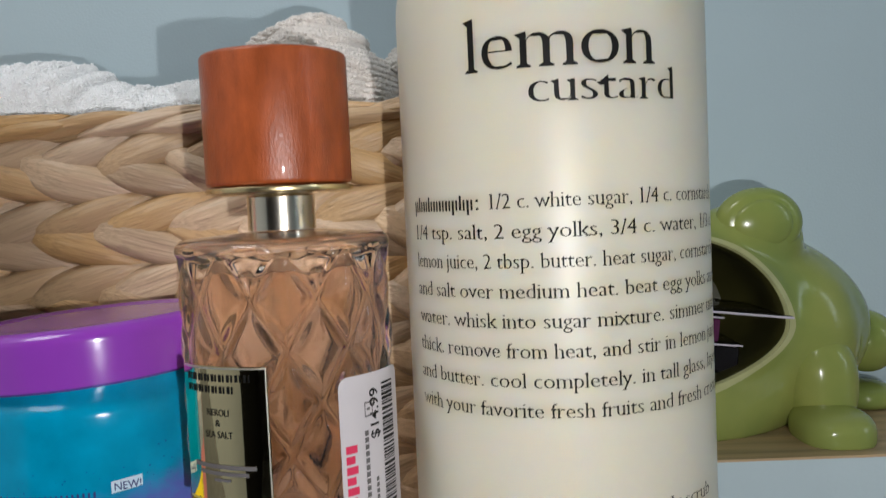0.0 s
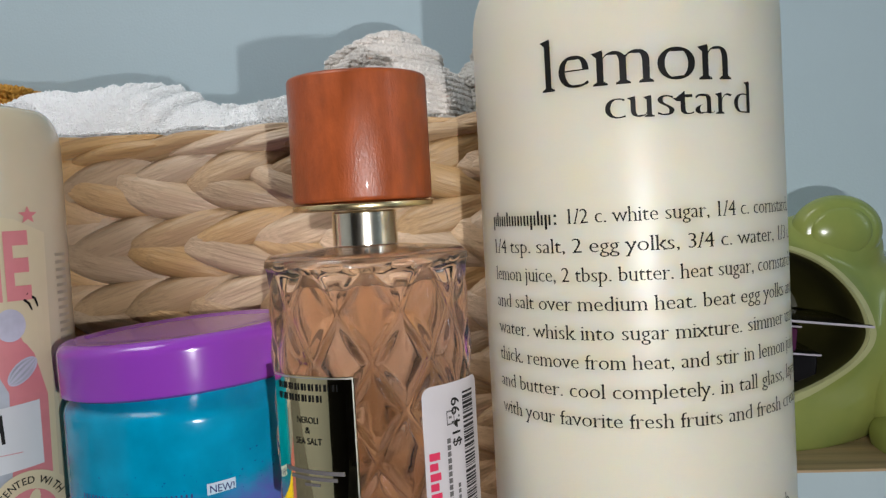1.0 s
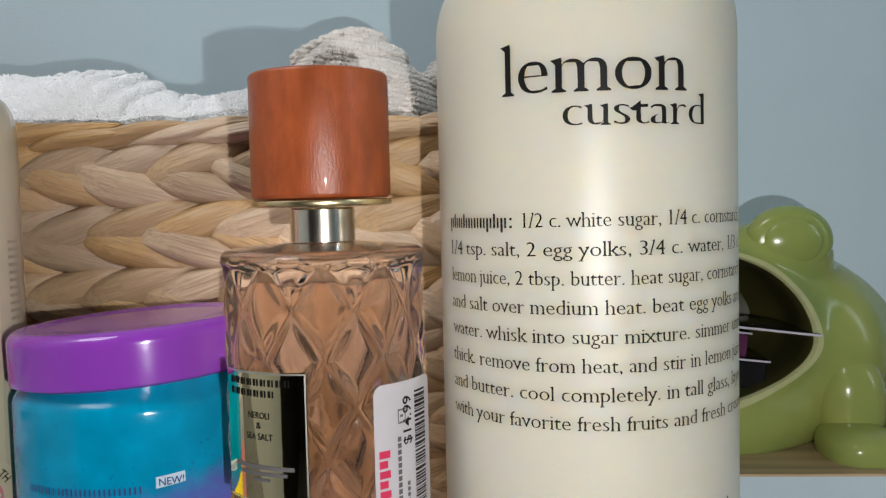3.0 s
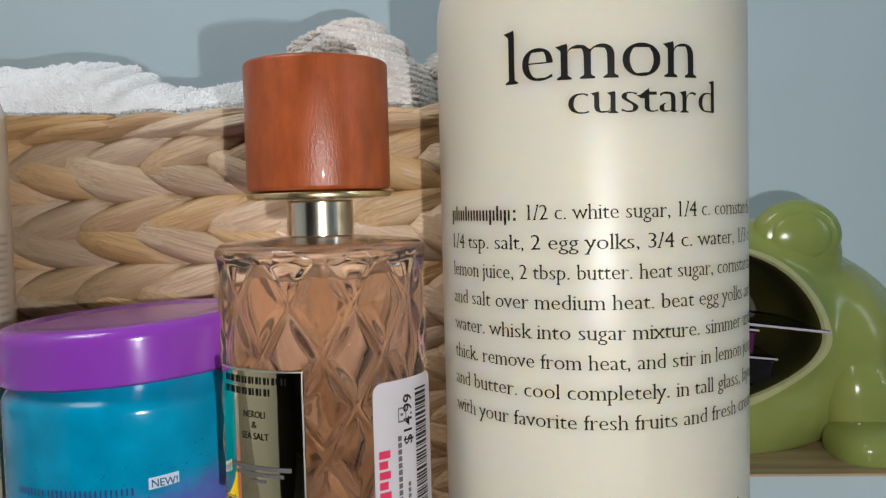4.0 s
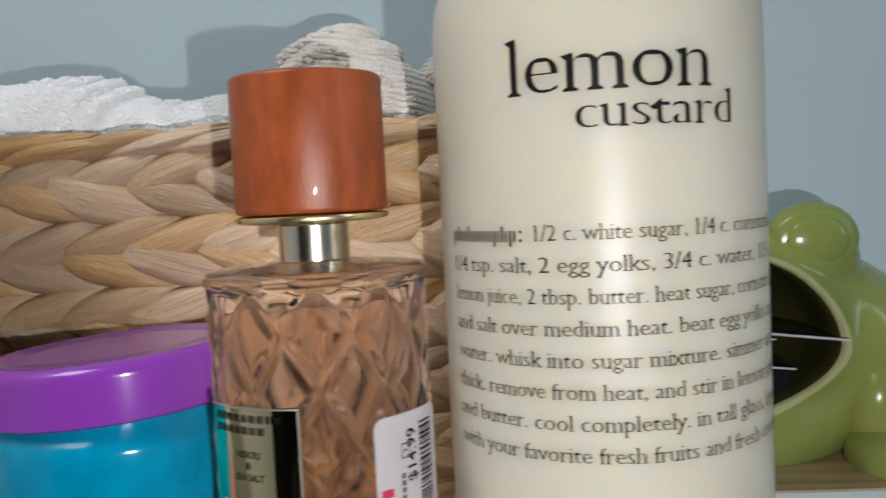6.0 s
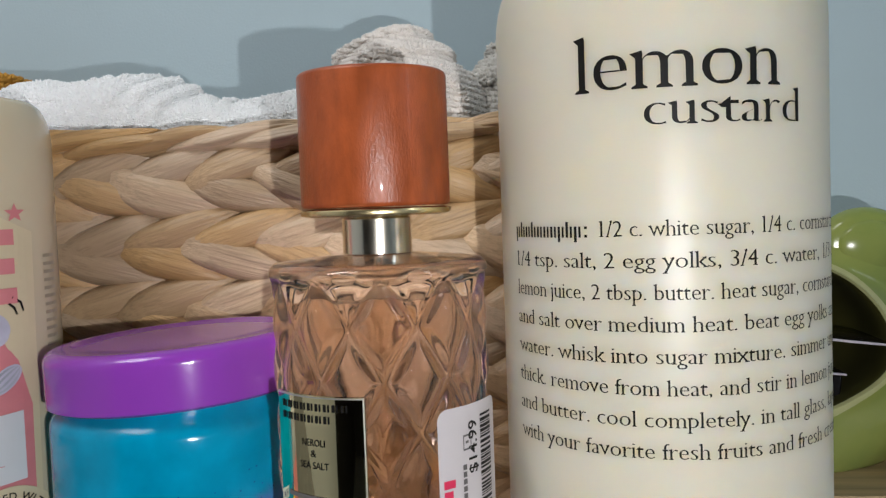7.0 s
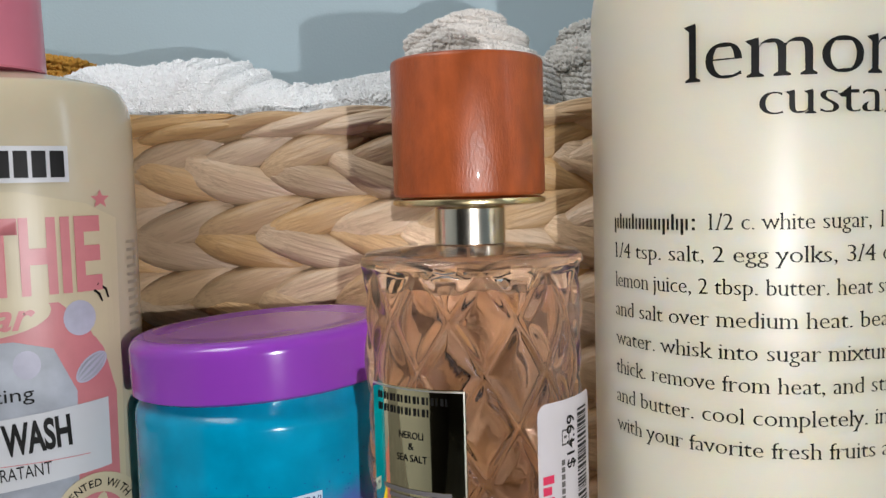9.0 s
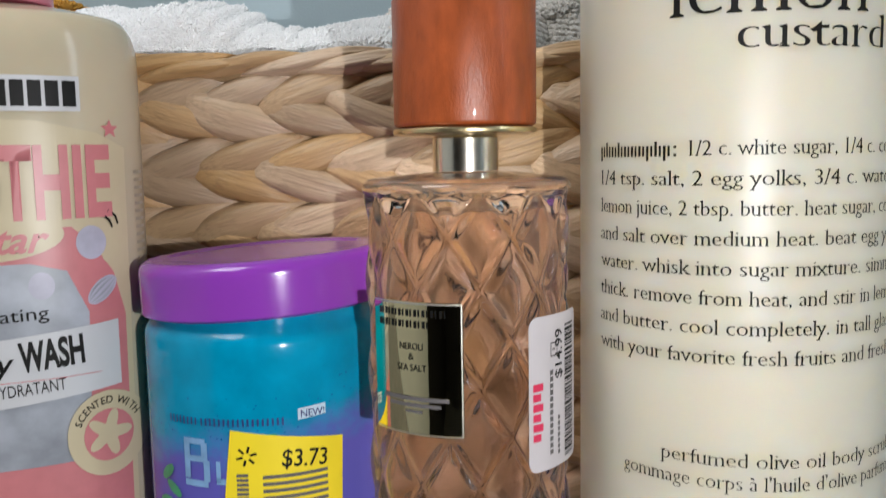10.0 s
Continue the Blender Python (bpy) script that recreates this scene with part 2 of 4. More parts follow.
def lettering(body, u0, v0, width=None, height=None, bold=0.0, shear=0.0, align="LEFT", turn=0, serif=0.0, swell=0.0):
    """Flat letters in a plane: u to the right, v up, baseline at v0, scaled to a width and to a capital's height."""
    cu = bpy.data.curves.new("letters", "FONT")
    cu.body, cu.size, cu.offset, cu.shear, cu.resolution_u = body, 1.0, bold, shear, (8 if (height or 0) > 0.006 else 3)
    ob = bpy.data.objects.new("letters", cu)
    scene.collection.objects.link(ob)
    me = bpy.data.meshes.new_from_object(ob.evaluated_get(bpy.context.evaluated_depsgraph_get()))
    bpy.data.objects.remove(ob)
    bpy.data.curves.remove(cu)
    bm = bmesh.new()
    bm.from_mesh(me)
    bpy.data.meshes.remove(me)
    if serif:
        feet, heads = [], []
        out = collections.defaultdict(lambda: Vector((0, 0)))
        for e in bm.edges:
            if len(e.link_faces) != 1:
                continue
            a, b = e.verts[0].co, e.verts[1].co
            n = Vector((b.y - a.y, a.x - b.x))
            mid = e.link_faces[0].calc_center_median() - (a + b) / 2
            n = -n if n.x * mid.x + n.y * mid.y > 0 else n
            for v in e.verts:
                out[v] += n.normalized()
            if abs(a.y - b.y) < 0.004 and 0.065 < abs(a.x - b.x) < 0.17:
                below = e.link_faces[0].calc_center_median().y < a.y
                (heads if below else feet).append((min(a.x, b.x), max(a.x, b.x), a.y))
        # thin the level strokes and keep the upright ones: the contrast of a book face
        for v, n in out.items():
            if n.length > 0.01:
                n = n.normalized()
                v.co.x += n.x * swell
                v.co.y -= n.y * 0.020
        dot = lambda f, h: abs(f[0] - h[0]) < 0.03 and abs(f[1] - h[1]) < 0.03 and 0 < h[2] - f[2] < 0.2
        for x0, x1, y in feet:
            if y < 0.02 and not any(dot((x0, x1, y), h) for h in heads):
                pts = ((x0 - serif, y), (x1 + serif, y), (x1 + serif, y + 0.022), (x1, y + 0.055), (x0, y + 0.055), (x0 - serif, y + 0.022))
                bm.faces.new([bm.verts.new((px, py, 0)) for px, py in pts])
        for x0, x1, y in heads:
            if y > 0.3 and not any(dot(f, (x0, x1, y)) for f in feet):
                pts = ((x0 - serif * 1.3, y - 0.022), (x0, y - 0.085), (x1, y - 0.085), (x1, y + 0.012))
                bm.faces.new([bm.verts.new((px, py, 0)) for px, py in pts])
    xs = [v.co.x for v in bm.verts]
    x0, x1 = min(xs), max(xs)
    sy = (height or 0.003) / 0.73
    sx = width / (x1 - x0) if width else sy
    shift = {"LEFT": 0, "CENTER": -0.5, "RIGHT": -1}[align] * (x1 - x0) * sx
    c, s = math.cos(radians(turn)), math.sin(radians(turn))
    for v in bm.verts:
        x, y = (v.co.x - x0) * sx + shift, v.co.y * sy
        v.co = (u0 + c * x - s * y, v0 + s * x + c * y, 0)
    return bm


def plate(points, bm=None):
    """A flat polygon in the u, v plane."""
    bm = bm or bmesh.new()
    bm.faces.new([bm.verts.new((u, v, 0)) for u, v in points])
    return bm


def bars(rects, bm=None):
    bm = bm or bmesh.new()
    for u0, v0, u1, v1 in rects:
        plate([(u0, v0), (u1, v0), (u1, v1), (u0, v1)], bm)
    return bm


def words(bm, gap):
    """Splits flat lettering into its words: one bmesh for each run of letters closer than gap."""
    spans = sorted((min(v.co.x for v in f.verts), max(v.co.x for v in f.verts)) for f in bm.faces)
    cuts, end = [], spans[0][1]
    for lo, hi in spans[1:]:
        if lo - end > gap:
            cuts.append((lo + end) / 2)
        end = max(end, hi)
    out = [bmesh.new() for _ in range(len(cuts) + 1)]
    for f in bm.faces:
        k = sum(1 for c in cuts if f.verts[0].co.x > c)
        out[k].faces.new([out[k].verts.new(v.co) for v in f.verts])
    bm.free()
    for o in out:
        bmesh.ops.remove_doubles(o, verts=o.verts, dist=1e-7)
    return out


def oval(u, v, a, b, n=40, turn=0, lobes=0, depth=0.0):
    c, s = math.cos(radians(turn)), math.sin(radians(turn))
    pts = []
    for i in range(n):
        t = 2 * math.pi * i / n
        k = 1 + depth * math.cos(lobes * t) if lobes else 1
        x, y = a * k * math.cos(t), b * k * math.sin(t)
        pts.append((u + c * x - s * y, v + s * x + c * y))
    return pts


def soft_rect(u0, v0, u1, v1, r, n=5):
    pts = []
    for cu, cv, a0 in ((u1 - r, v0 + r, -90), (u1 - r, v1 - r, 0), (u0 + r, v1 - r, 90), (u0 + r, v0 + r, 180)):
        pts += [(cu + r * math.cos(radians(a0 + 90 * i / n)), cv + r * math.sin(radians(a0 + 90 * i / n))) for i in range(n + 1)]
    return pts


def wrap(bm, surface, step=0.0015, thick=0.00012):
    """Lays a flat print on a curved face: cut into strips, bent, given a thin edge."""
    us = [v.co.x for v in bm.verts]
    u = min(us) + step
    while u < max(us):
        bmesh.ops.bisect_plane(bm, geom=bm.verts[:] + bm.edges[:] + bm.faces[:], plane_co=(u, 0, 0), plane_no=(1, 0, 0))
        u += step
    for v in bm.verts:
        v.co = surface(v.co.x, v.co.y, thick)
    return bm


def round_face(r, zoff=0.0):
    """A print surface round an upright cylinder of radius r: u is arc length from the front (-y)."""
    def at(u, v, h):
        a = u / r
        return ((r + h) * math.sin(a), -(r + h) * math.cos(a), v + zoff)
    return at


def arc(r, degrees):
    return r * radians(degrees)


# ---- setting ----
def setting(name, bm, mat, label, category):
    return tagged(part(name, bm, mat, smooth=False), label, category, kind="structure")


setting("wall_back", box(-1.3, 0.37, -0.9, 1.3, 0.47, 1.6), M_WALL, "pale blue painted bathroom wall", "wall")
# unseen wall, added white and near to brighten the gold label's reflection
setting("wall_reflector", box(-0.70, -0.50, -0.9, -0.60, 0.37, 1.6), M_REFLECTOR, "unseen white wall added for the mirror label to reflect", "wall")
# unseen walls, darkened by colour so mirrored faces show an unlit room
setting("wall_dark_side", box(-1.3, -3.0, -0.9, -1.2, 0.37, 1.6), M_UNLIT, "unseen side wall, unlit darkness put into its colour", "wall")
setting("wall_front", box(-1.3, -3.1, -0.9, 1.3, -3.0, 1.6), M_UNLIT, "unseen wall behind, unlit darkness put into its colour", "wall")
wr = box(1.2, -3.0, -0.9, 1.3, -0.6, 1.6)
box(1.2, -0.1, -0.9, 1.3, 0.37, 1.6, bm=wr)
box(1.2, -0.6, -0.9, 1.3, -0.1, 0.15, bm=wr)
box(1.2, -0.6, 0.95, 1.3, -0.1, 1.6, bm=wr)
setting("wall_right", wr, M_WALL, "pale blue painted wall with a window opening", "wall")
setting("floor", box(-1.3, -3.1, -0.95, 1.3, 0.47, -0.9), M_FLOOR, "plain brownish floor", "floor")
setting("ceiling", box(-1.3, -3.1, 1.6, 1.3, 0.47, 1.65), M_CEIL, "plain white ceiling", "ceiling")
setting("counter", box(-0.6, 0.09, -0.04, 0.9, 0.37, 0.0, 0.004), M_COUNTER, "dark smooth counter under the toiletries", "counter")
ledge = thing("ledge", 0, 0.262, 0.0, "low raised ledge with a wooden top and pale blue painted front", "ledge", kind="structure")
LEDGE_Z = 0.042
lf = part("front_panel", box(0.055, 0.0105, 0.0, 0.9, 0.1075, LEDGE_Z - 0.0008), M_LEDGE, ledge, smooth=False)
lt = part("wooden_top", box(0.055, 0.0100, LEDGE_Z - 0.0008, 0.9, 0.1075, LEDGE_Z), M_LEDGE_WOOD, ledge)


# ---- cream bottle with the recipe print ----
def recipe_tube():
    R = 0.039
    t = thing("scrub_bottle", 0.0348, 0.218, 0.0, "large cream plastic body scrub bottle with black serif recipe print", "bottle", "toiletries")
    prof = [(0, 0), (R - 0.003, 0), (R - 0.0008, 0.0009), (R, 0.003), (R, 0.05), (R, 0.1), (R, 0.16)]
    prof += [(R - 0.009 + 0.009 * math.cos(a), 0.177 + 0.016 * math.sin(a)) for a in np.linspace(0, math.pi / 2, 10)]
    prof += [(0.026, 0.1945), (0.0, 0.195)]
    part("body", lathe(prof, 128), M_TUBE, t)
    part("cap", lathe([(0, 0.1955)] + [(x, z + 0.1955) for x, z in rounded(0.026, 0, 0.024, 0.002)[1:]], 64), M_TUBE, t, "cream screw cap")
    face = round_face(R)
    deg = lambda d: arc(R, d)

    def line(name, text, d0, d1, z, h, bold=0.0, swell=0.004):
        for w in words(lettering(text, deg(d0), z, deg(d1) - deg(d0), h, bold, serif=0.055, swell=swell), 0.22 * h):
            part(name, wrap(w, face), M_INK, t, smooth=False)

    line("title", "lemon", -34.2, 30.6, 0.1588, 0.0127, -0.008, 0.008)
    line("title", "custard", -12.4, 38.6, 0.1513, 0.0078, -0.008, 0.010)
    rows = [
        ("1/2 c. white sugar, 1/4 c. cornstarch,", -27.0, 68.0),
        ("1/4 tsp. salt, 2 egg yolks, 3/4 c. water, 1/3 c.", -64.0, 69.0),
        ("lemon juice, 2 tbsp. butter. heat sugar, cornstarch", -64.0, 68.0),
        ("and salt over medium heat. beat egg yolks and", -64.0, 69.0),
        ("water. whisk into sugar mixture. simmer until", -64.0, 70.0),
        ("thick. remove from heat, and stir in lemon juice", -64.0, 70.5),
        ("and butter. cool completely. in tall glass, layer", -64.0, 71.0),
        ("with your favorite fresh fruits and fresh cream.", -64.0, 72.0),
    ]
    for i, (text, a, b) in enumerate(rows):
        line("recipe_word", text, a, b, 0.1288 - 0.00664 * i, 0.0036, -0.002)
    strokes = []
    for k, (lo, hi) in enumerate(((-1, 0), (0, 1), (0, 0), (0, 1), (0, 0), (0, 0), (0, 0), (-1, 0), (0, 1), (-1, 0))):
        a = -64.0 + 3.15 * k
        strokes += [(deg(a), 0.1287 + 0.0010 * lo, deg(a + 0.95), 0.1311 + 0.0010 * hi), (deg(a + 1.6), 0.1287, deg(a + 2.4), 0.1311)]
    tagged(part("maker_mark", wrap(bars(strokes + [(deg(-32), 0.1287, deg(-31), 0.1293), (deg(-32), 0.1305, deg(-31), 0.1311)]), face), M_INK, t, smooth=False), kind="stuff")
    line("print_word", "perfumed olive oil body scrub", -35.5, 55.0, 0.0588, 0.0036, -0.006)
    line("print_word", "gommage corps \u00e0 l'huile d'olive parfum\u00e9e", -50.5, 60.0, 0.0535, 0.0036, -0.006)
    # small print on the far side
    for k in range(9):
        z = 0.1655 - 0.0026 * k
        part("small_print", wrap(bars([(deg(118), z, deg(118 + random.Random(k).uniform(48, 60)), z + 0.0011)]), face), M_GREY_INK, t, smooth=False)


recipe_tube()


# ---- perfume bottle ----
def perfume():
    R = 0.0262
    t = thing("perfume_bottle", -0.0337, 0.2036, 0.0, "rose-tinted quilted glass perfume bottle with round wooden cap", "perfume bottle", "toiletries")
    top = 0.1245
    column = radians(35.5)

    def quilt(a, z):
        if z < 0.006 or z > top - 0.0030:
            return 1.0
        th = math.atan2(math.cos(a), -math.sin(a))
        th = (th - radians(10.7)) / (2 * math.pi / 10)
        w = (z - 0.1107) / 0.0234
        cp, cq = abs(math.cos(math.pi * (th + w))), abs(math.cos(math.pi * (th - w)))
        e = min(1.0, min(cp, cq) / 0.6)
        groove = 1 - e * e * (3 - 2 * e)
        fade = min(1.0, (top - 0.0030 - z) / 0.0012, (z - 0.006) / 0.003)
        return 1.0 - max(0.0, fade) * (0.0003 + 0.0009 * groove + 0.0013 * (1 - cp * cq)) / R

    prof = [(0, 0), (R - 0.004, 0), (R - 0.001, 0.001), (R, 0.004)]
    prof += [(R, z) for z in np.linspace(0.006, top - 0.003, 165)]
    prof += [(R - 0.0003, top - 0.0015), (R - 0.0015, top - 0.0003), (R - 0.003, top), (0.014, top + 0.0008), (0.0085, top + 0.0012), (0, top + 0.0012)]
    glass = part("glass_body", lathe(prof, 360, quilt), M_GLASS, t, "pink quilted glass")
    glass.visible_shadow = False
    inner = [(0, 0.009), (0.017, 0.0095), (0.0205, 0.013)] + [(0.0212, z) for z in np.linspace(0.016, 0.112, 120)] + [(0.0203, 0.1165), (0.008, 0.1185), (0, 0.1185)]
    swirl = lambda a, z: 1 + 0.020 * noise.noise(Vector((3.2 * math.cos(a), 3.2 * math.sin(a), z * 110))) if 0.016 < z < 0.112 else 1.0
    liquid = part("liquid", lathe(inner, 160, swirl), M_LIQUID, t, "peach perfume")
    part("dip_tube", lathe([(0, 0.012), (0.0011, 0.012), (0.0011, 0.117), (0, 0.117)], 12), M_DIP, t)
    part("neck", lathe([(0, top + 0.0014), (0.0083, top + 0.0014), (0.0083, 0.134), (0.0079, 0.1345), (0, 0.1345)], 64), M_NECK, t, "champagne metal neck")
    part("neck_ring", lathe([(0, 0.1347), (0.0163, 0.1347), (0.0178, 0.1351), (0.0180, 0.1357), (0.0178, 0.1363), (0.016, 0.1366), (0, 0.1366)], 96), M_GOLD, t, "pale gold ring")
    part("cap", lathe([(0, 0.1368)] + [(r, z) for r, z in rounded(0.0177, 0.1368, 0.1682, 0.0011)[1:]], 96), M_CAP_WOOD, t, "red-brown lacquered wood cap")
    face = round_face(R + 0.0003)
    d = lambda a: arc(R + 0.0003, a)
    lab = part("label", wrap(plate(soft_rect(d(-52), 0.0655, d(1.3), 0.0968, 0.0006)), face, 0.0012, 0.0002), M_FOIL, t, "mirror gold label")
    part("label_edge", wrap(bars([(d(-51.5), 0.0962, d(1), 0.0966), (d(-51.5), 0.0657, d(1), 0.0660), (d(0.2), 0.0660, d(1), 0.0962)]), face, 0.0012, 0.0003), M_FOIL_EDGE, lab)
    for v0, n in ((0.0934, 9), (0.0908, 7)):
        for k in range(n):
            a = -47 + k * 4.6
            part("label_mark", wrap(bars([(d(a), v0, d(a + 1.4), v0 + 0.0016), (d(a + 2.3), v0, d(a + 3.1), v0 + 0.0016)]), face, 0.0012, 0.00032), M_INK, lab, smooth=False)
    for text, z, w in (("NEROLI", 0.0857, 0.0062), ("&", 0.0833, 0.0014), ("SEA SALT", 0.0807, 0.0078)):
        part("label_word", wrap(lettering(text, d(-26), z, w, 0.0016, 0, align="CENTER"), face, 0.0012, 0.00032), M_INK, lab, smooth=False)
    part("label_small_print", wrap(bars([(d(-44), 0.0737, d(-6), 0.0747), (d(-40), 0.0722, d(-10), 0.0731), (d(-30), 0.0708, d(-20), 0.0715)]), face, 0.0012, 0.00032), M_GREY_INK, lab, smooth=False)
    # price tag
    u0, u1 = d(34.5), d(80)
    tag = part("price_tag", wrap(plate(soft_rect(u0, 0.0555, u1, 0.0925, 0.0025)), face, 0.0012, 0.0004), M_TAG, t, "white store price sticker")
    ink = []
    rng = random.Random(4)
    z = 0.0570
    while z < 0.0895:
        w = rng.choice((0.00025, 0.00025, 0.0005, 0.00075))
        ink.append((d(62), z, d(73), z + w))
        z += w + rng.choice((0.00025, 0.00025, 0.0005))
    tagged(part("barcode", wrap(bars(ink), face, 0.0012, 0.0005), M_INK, tag, smooth=False), kind="stuff")
    part("price", wrap(lettering("$14.99", d(58.8), 0.0770, 0.0118, 0.0030, 0.015, turn=90), face, 0.0012, 0.0005), M_INK, tag, smooth=False)
    part("store_mark", wrap(bars([(d(37), 0.0630 + k * 0.0024, d(43.5 if k % 2 else 42), 0.0648 + k * 0.0024) for k in range(6)]), face, 0.0012, 0.0005), M_RED, tag, smooth=False)
    tagged(part("tag_line", wrap(bars([(d(48.5), 0.0590 + k * 0.0016, d(51), 0.0602 + k * 0.0016) for k in range(13)] + [(d(55), 0.0585 + k * 0.0014, d(57), 0.0595 + k * 0.0014) for k in range(7)]), face, 0.0012, 0.0005), M_GREY_INK, tag, smooth=False), kind="stuff")
    fr = [(d(49), 0.0825, d(49.6), 0.0860), (d(54), 0.0825, d(54.6), 0.0860), (d(49), 0.0825, d(54), 0.0829), (d(49), 0.0856, d(54), 0.0860), (d(50.5), 0.0840, d(52.6), 0.0846)]
    part("tag_box", wrap(bars(fr), face, 0.0012, 0.0005), M_GREY_INK, tag, smooth=False)


perfume()


# ---- scrub jar ----
def scrub_jar():
    R = 0.0335
    t = thing("scrub_jar", -0.0915, 0.222, 0.0, "clear jar of turquoise body scrub with purple lid", "jar", "toiletries")
    prof = [(0, 0.0), (0.027, 0.0), (0.0313, 0.002), (0.0331, 0.008), (R, 0.02), (R, 0.05), (R, 0.08), (R, 0.0838), (R - 0.0003, 0.0850), (R - 0.0010, 0.0863), (R - 0.0018, 0.0872), (0.030, 0.090), (0.030, 0.094), (0, 0.094)]
    part("jar_body", lathe(prof, 96), M_JAR, t, "turquoise scrub in a clear jar")
    RL = 0.0343
    lid = [(0, 0.0875), (RL - 0.001, 0.0875), (RL, 0.0882), (RL - 0.0002, 0.0985)]
    lid += [(RL - 0.0032 + 0.003 * math.cos(a), 0.0988 + 0.0032 * math.sin(a)) for a in np.linspace(0.1, math.pi / 2, 7)]
    lid += [(RL - 0.0065, 0.1021), (RL - 0.0075, 0.1016), (0.02, 0.1016), (0, 0.1017)]
    lid_ob = part("lid", lathe([(r, z - 0.094) for r, z in lid], 96), M_LID, t, "glossy purple plastic lid")
    lid_ob.location, lid_ob.rotation_euler = (0, 0, 0.0965), (0, radians(-3.2), 0)
    face = round_face(R + 0.0001)
    d = lambda a: arc(R, a)
    # lower purple artwork with an uneven upper edge
    rng = random.Random(7)
    speck = bmesh.new()
    for k in range(150):
        a = rng.uniform(-86, 80)
        base = 0.060 + 0.010 * max(0, (a - 15) / 60)
        z = base + abs(rng.gauss(0, 0.005))
        s = rng.uniform(0.0001, 0.0003)
        plate(oval(d(a), z, s, s * rng.uniform(0.5, 1), 6), speck)
    for v in speck.verts:
        v.co = face(v.co.x, v.co.y, 0.00015)
    tagged(part("purple_speckle", speck, M_JAR_PURPLE, t, smooth=False), kind="stuff")
    for a, n in ((-32, 4), (-14.5, 9)):
        tagged(part("maker_mark", wrap(bars([(d(a + 4.15 * k + 2.1 * h), 0.0640, d(a + 4.15 * k + 2.1 * h + 0.8), 0.0659) for k in range(n) for h in (0, 1)]), face, 0.0015, 0.0003), M_NAVY, t, smooth=False), kind="stuff")
    box_ = part("new_flash", wrap(plate([(d(27.6), 0.0648), (d(40), 0.0655), (d(40), 0.0683), (d(27.6), 0.0677)]), face, 0.0015, 0.0003), M_PALE, t, "small white NEW flash")
    part("new_word", wrap(lettering("NEW!", d(28.8), 0.0654, 0.0062, 0.0020, 0.01), face, 0.0015, 0.0004), M_NAVY, box_, smooth=False)
    # scrolled title, unreadable under the price sticker
    part("title_scroll", wrap(bars([(d(-24), 0.050, d(-21), 0.0605), (d(-21), 0.0590, d(-13), 0.0605), (d(-15), 0.0555, d(-12), 0.0595), (d(-21), 0.0545, d(-12), 0.0560), (d(-14), 0.0495, d(-11), 0.0550), (d(-24), 0.0480, d(-12), 0.0497), (d(-8), 0.049, d(-2), 0.0505), (d(-8), 0.0495, d(-6), 0.055)]), face, 0.0015, 0.0003), M_TITLE, t, smooth=False)
    for a, z, turn in ((-36, 0.050, 40), (-32, 0.046, -30), (14, 0.060, 30), (-38, 0.042, 10)):
        part("printed_leaf", wrap(plate(oval(d(a), z, 0.0032, 0.0014, 14, turn)), face, 0.0015, 0.0003), M_GREEN_PRINT, t, smooth=False)
    st = part("price_sticker", wrap(plate([(d(-8), 0.028), (d(46), 0.026), (d(48), 0.0588), (d(-1), 0.0632)]), face, 0.0015, 0.0004), M_YELLOW, t, "yellow store price sticker")
    part("sticker_price", wrap(lettering("$3.73", d(20), 0.0535, 0.0115, 0.0046, 0.01, turn=-6), face, 0.0015, 0.0005), M_INK, st, smooth=False)
    rays = bmesh.new()
    for k in range(6):
        a = radians(60 * k + 15)
        cu, cv = d(5.5), 0.0565
        c, s = math.cos(a), math.sin(a)
        plate([(cu + c * 0.0009 - s * 0.0003, cv + s * 0.0009 + c * 0.0003), (cu + c * 0.0009 + s * 0.0003, cv + s * 0.0009 - c * 0.0003), (cu + c * 0.0026 + s * 0.0003, cv + s * 0.0026 - c * 0.0003), (cu + c * 0.0026 - s * 0.0003, cv + s * 0.0026 + c * 0.0003)], rays)
    part("sticker_spark", wrap(rays, face, 0.0015, 0.0005), M_INK, st, smooth=False)
    part("sticker_line", wrap(bars([(d(12), 0.0505 - k * 0.0018, d(40), 0.0514 - k * 0.0018) for k in range(5)] + [(d(1), 0.0440 + 0.0012 * k, d(6), 0.0448 + 0.0012 * k) for k in range(7)]), face, 0.0015, 0.0005), M_GREY_INK, st, smooth=False)


scrub_jar()


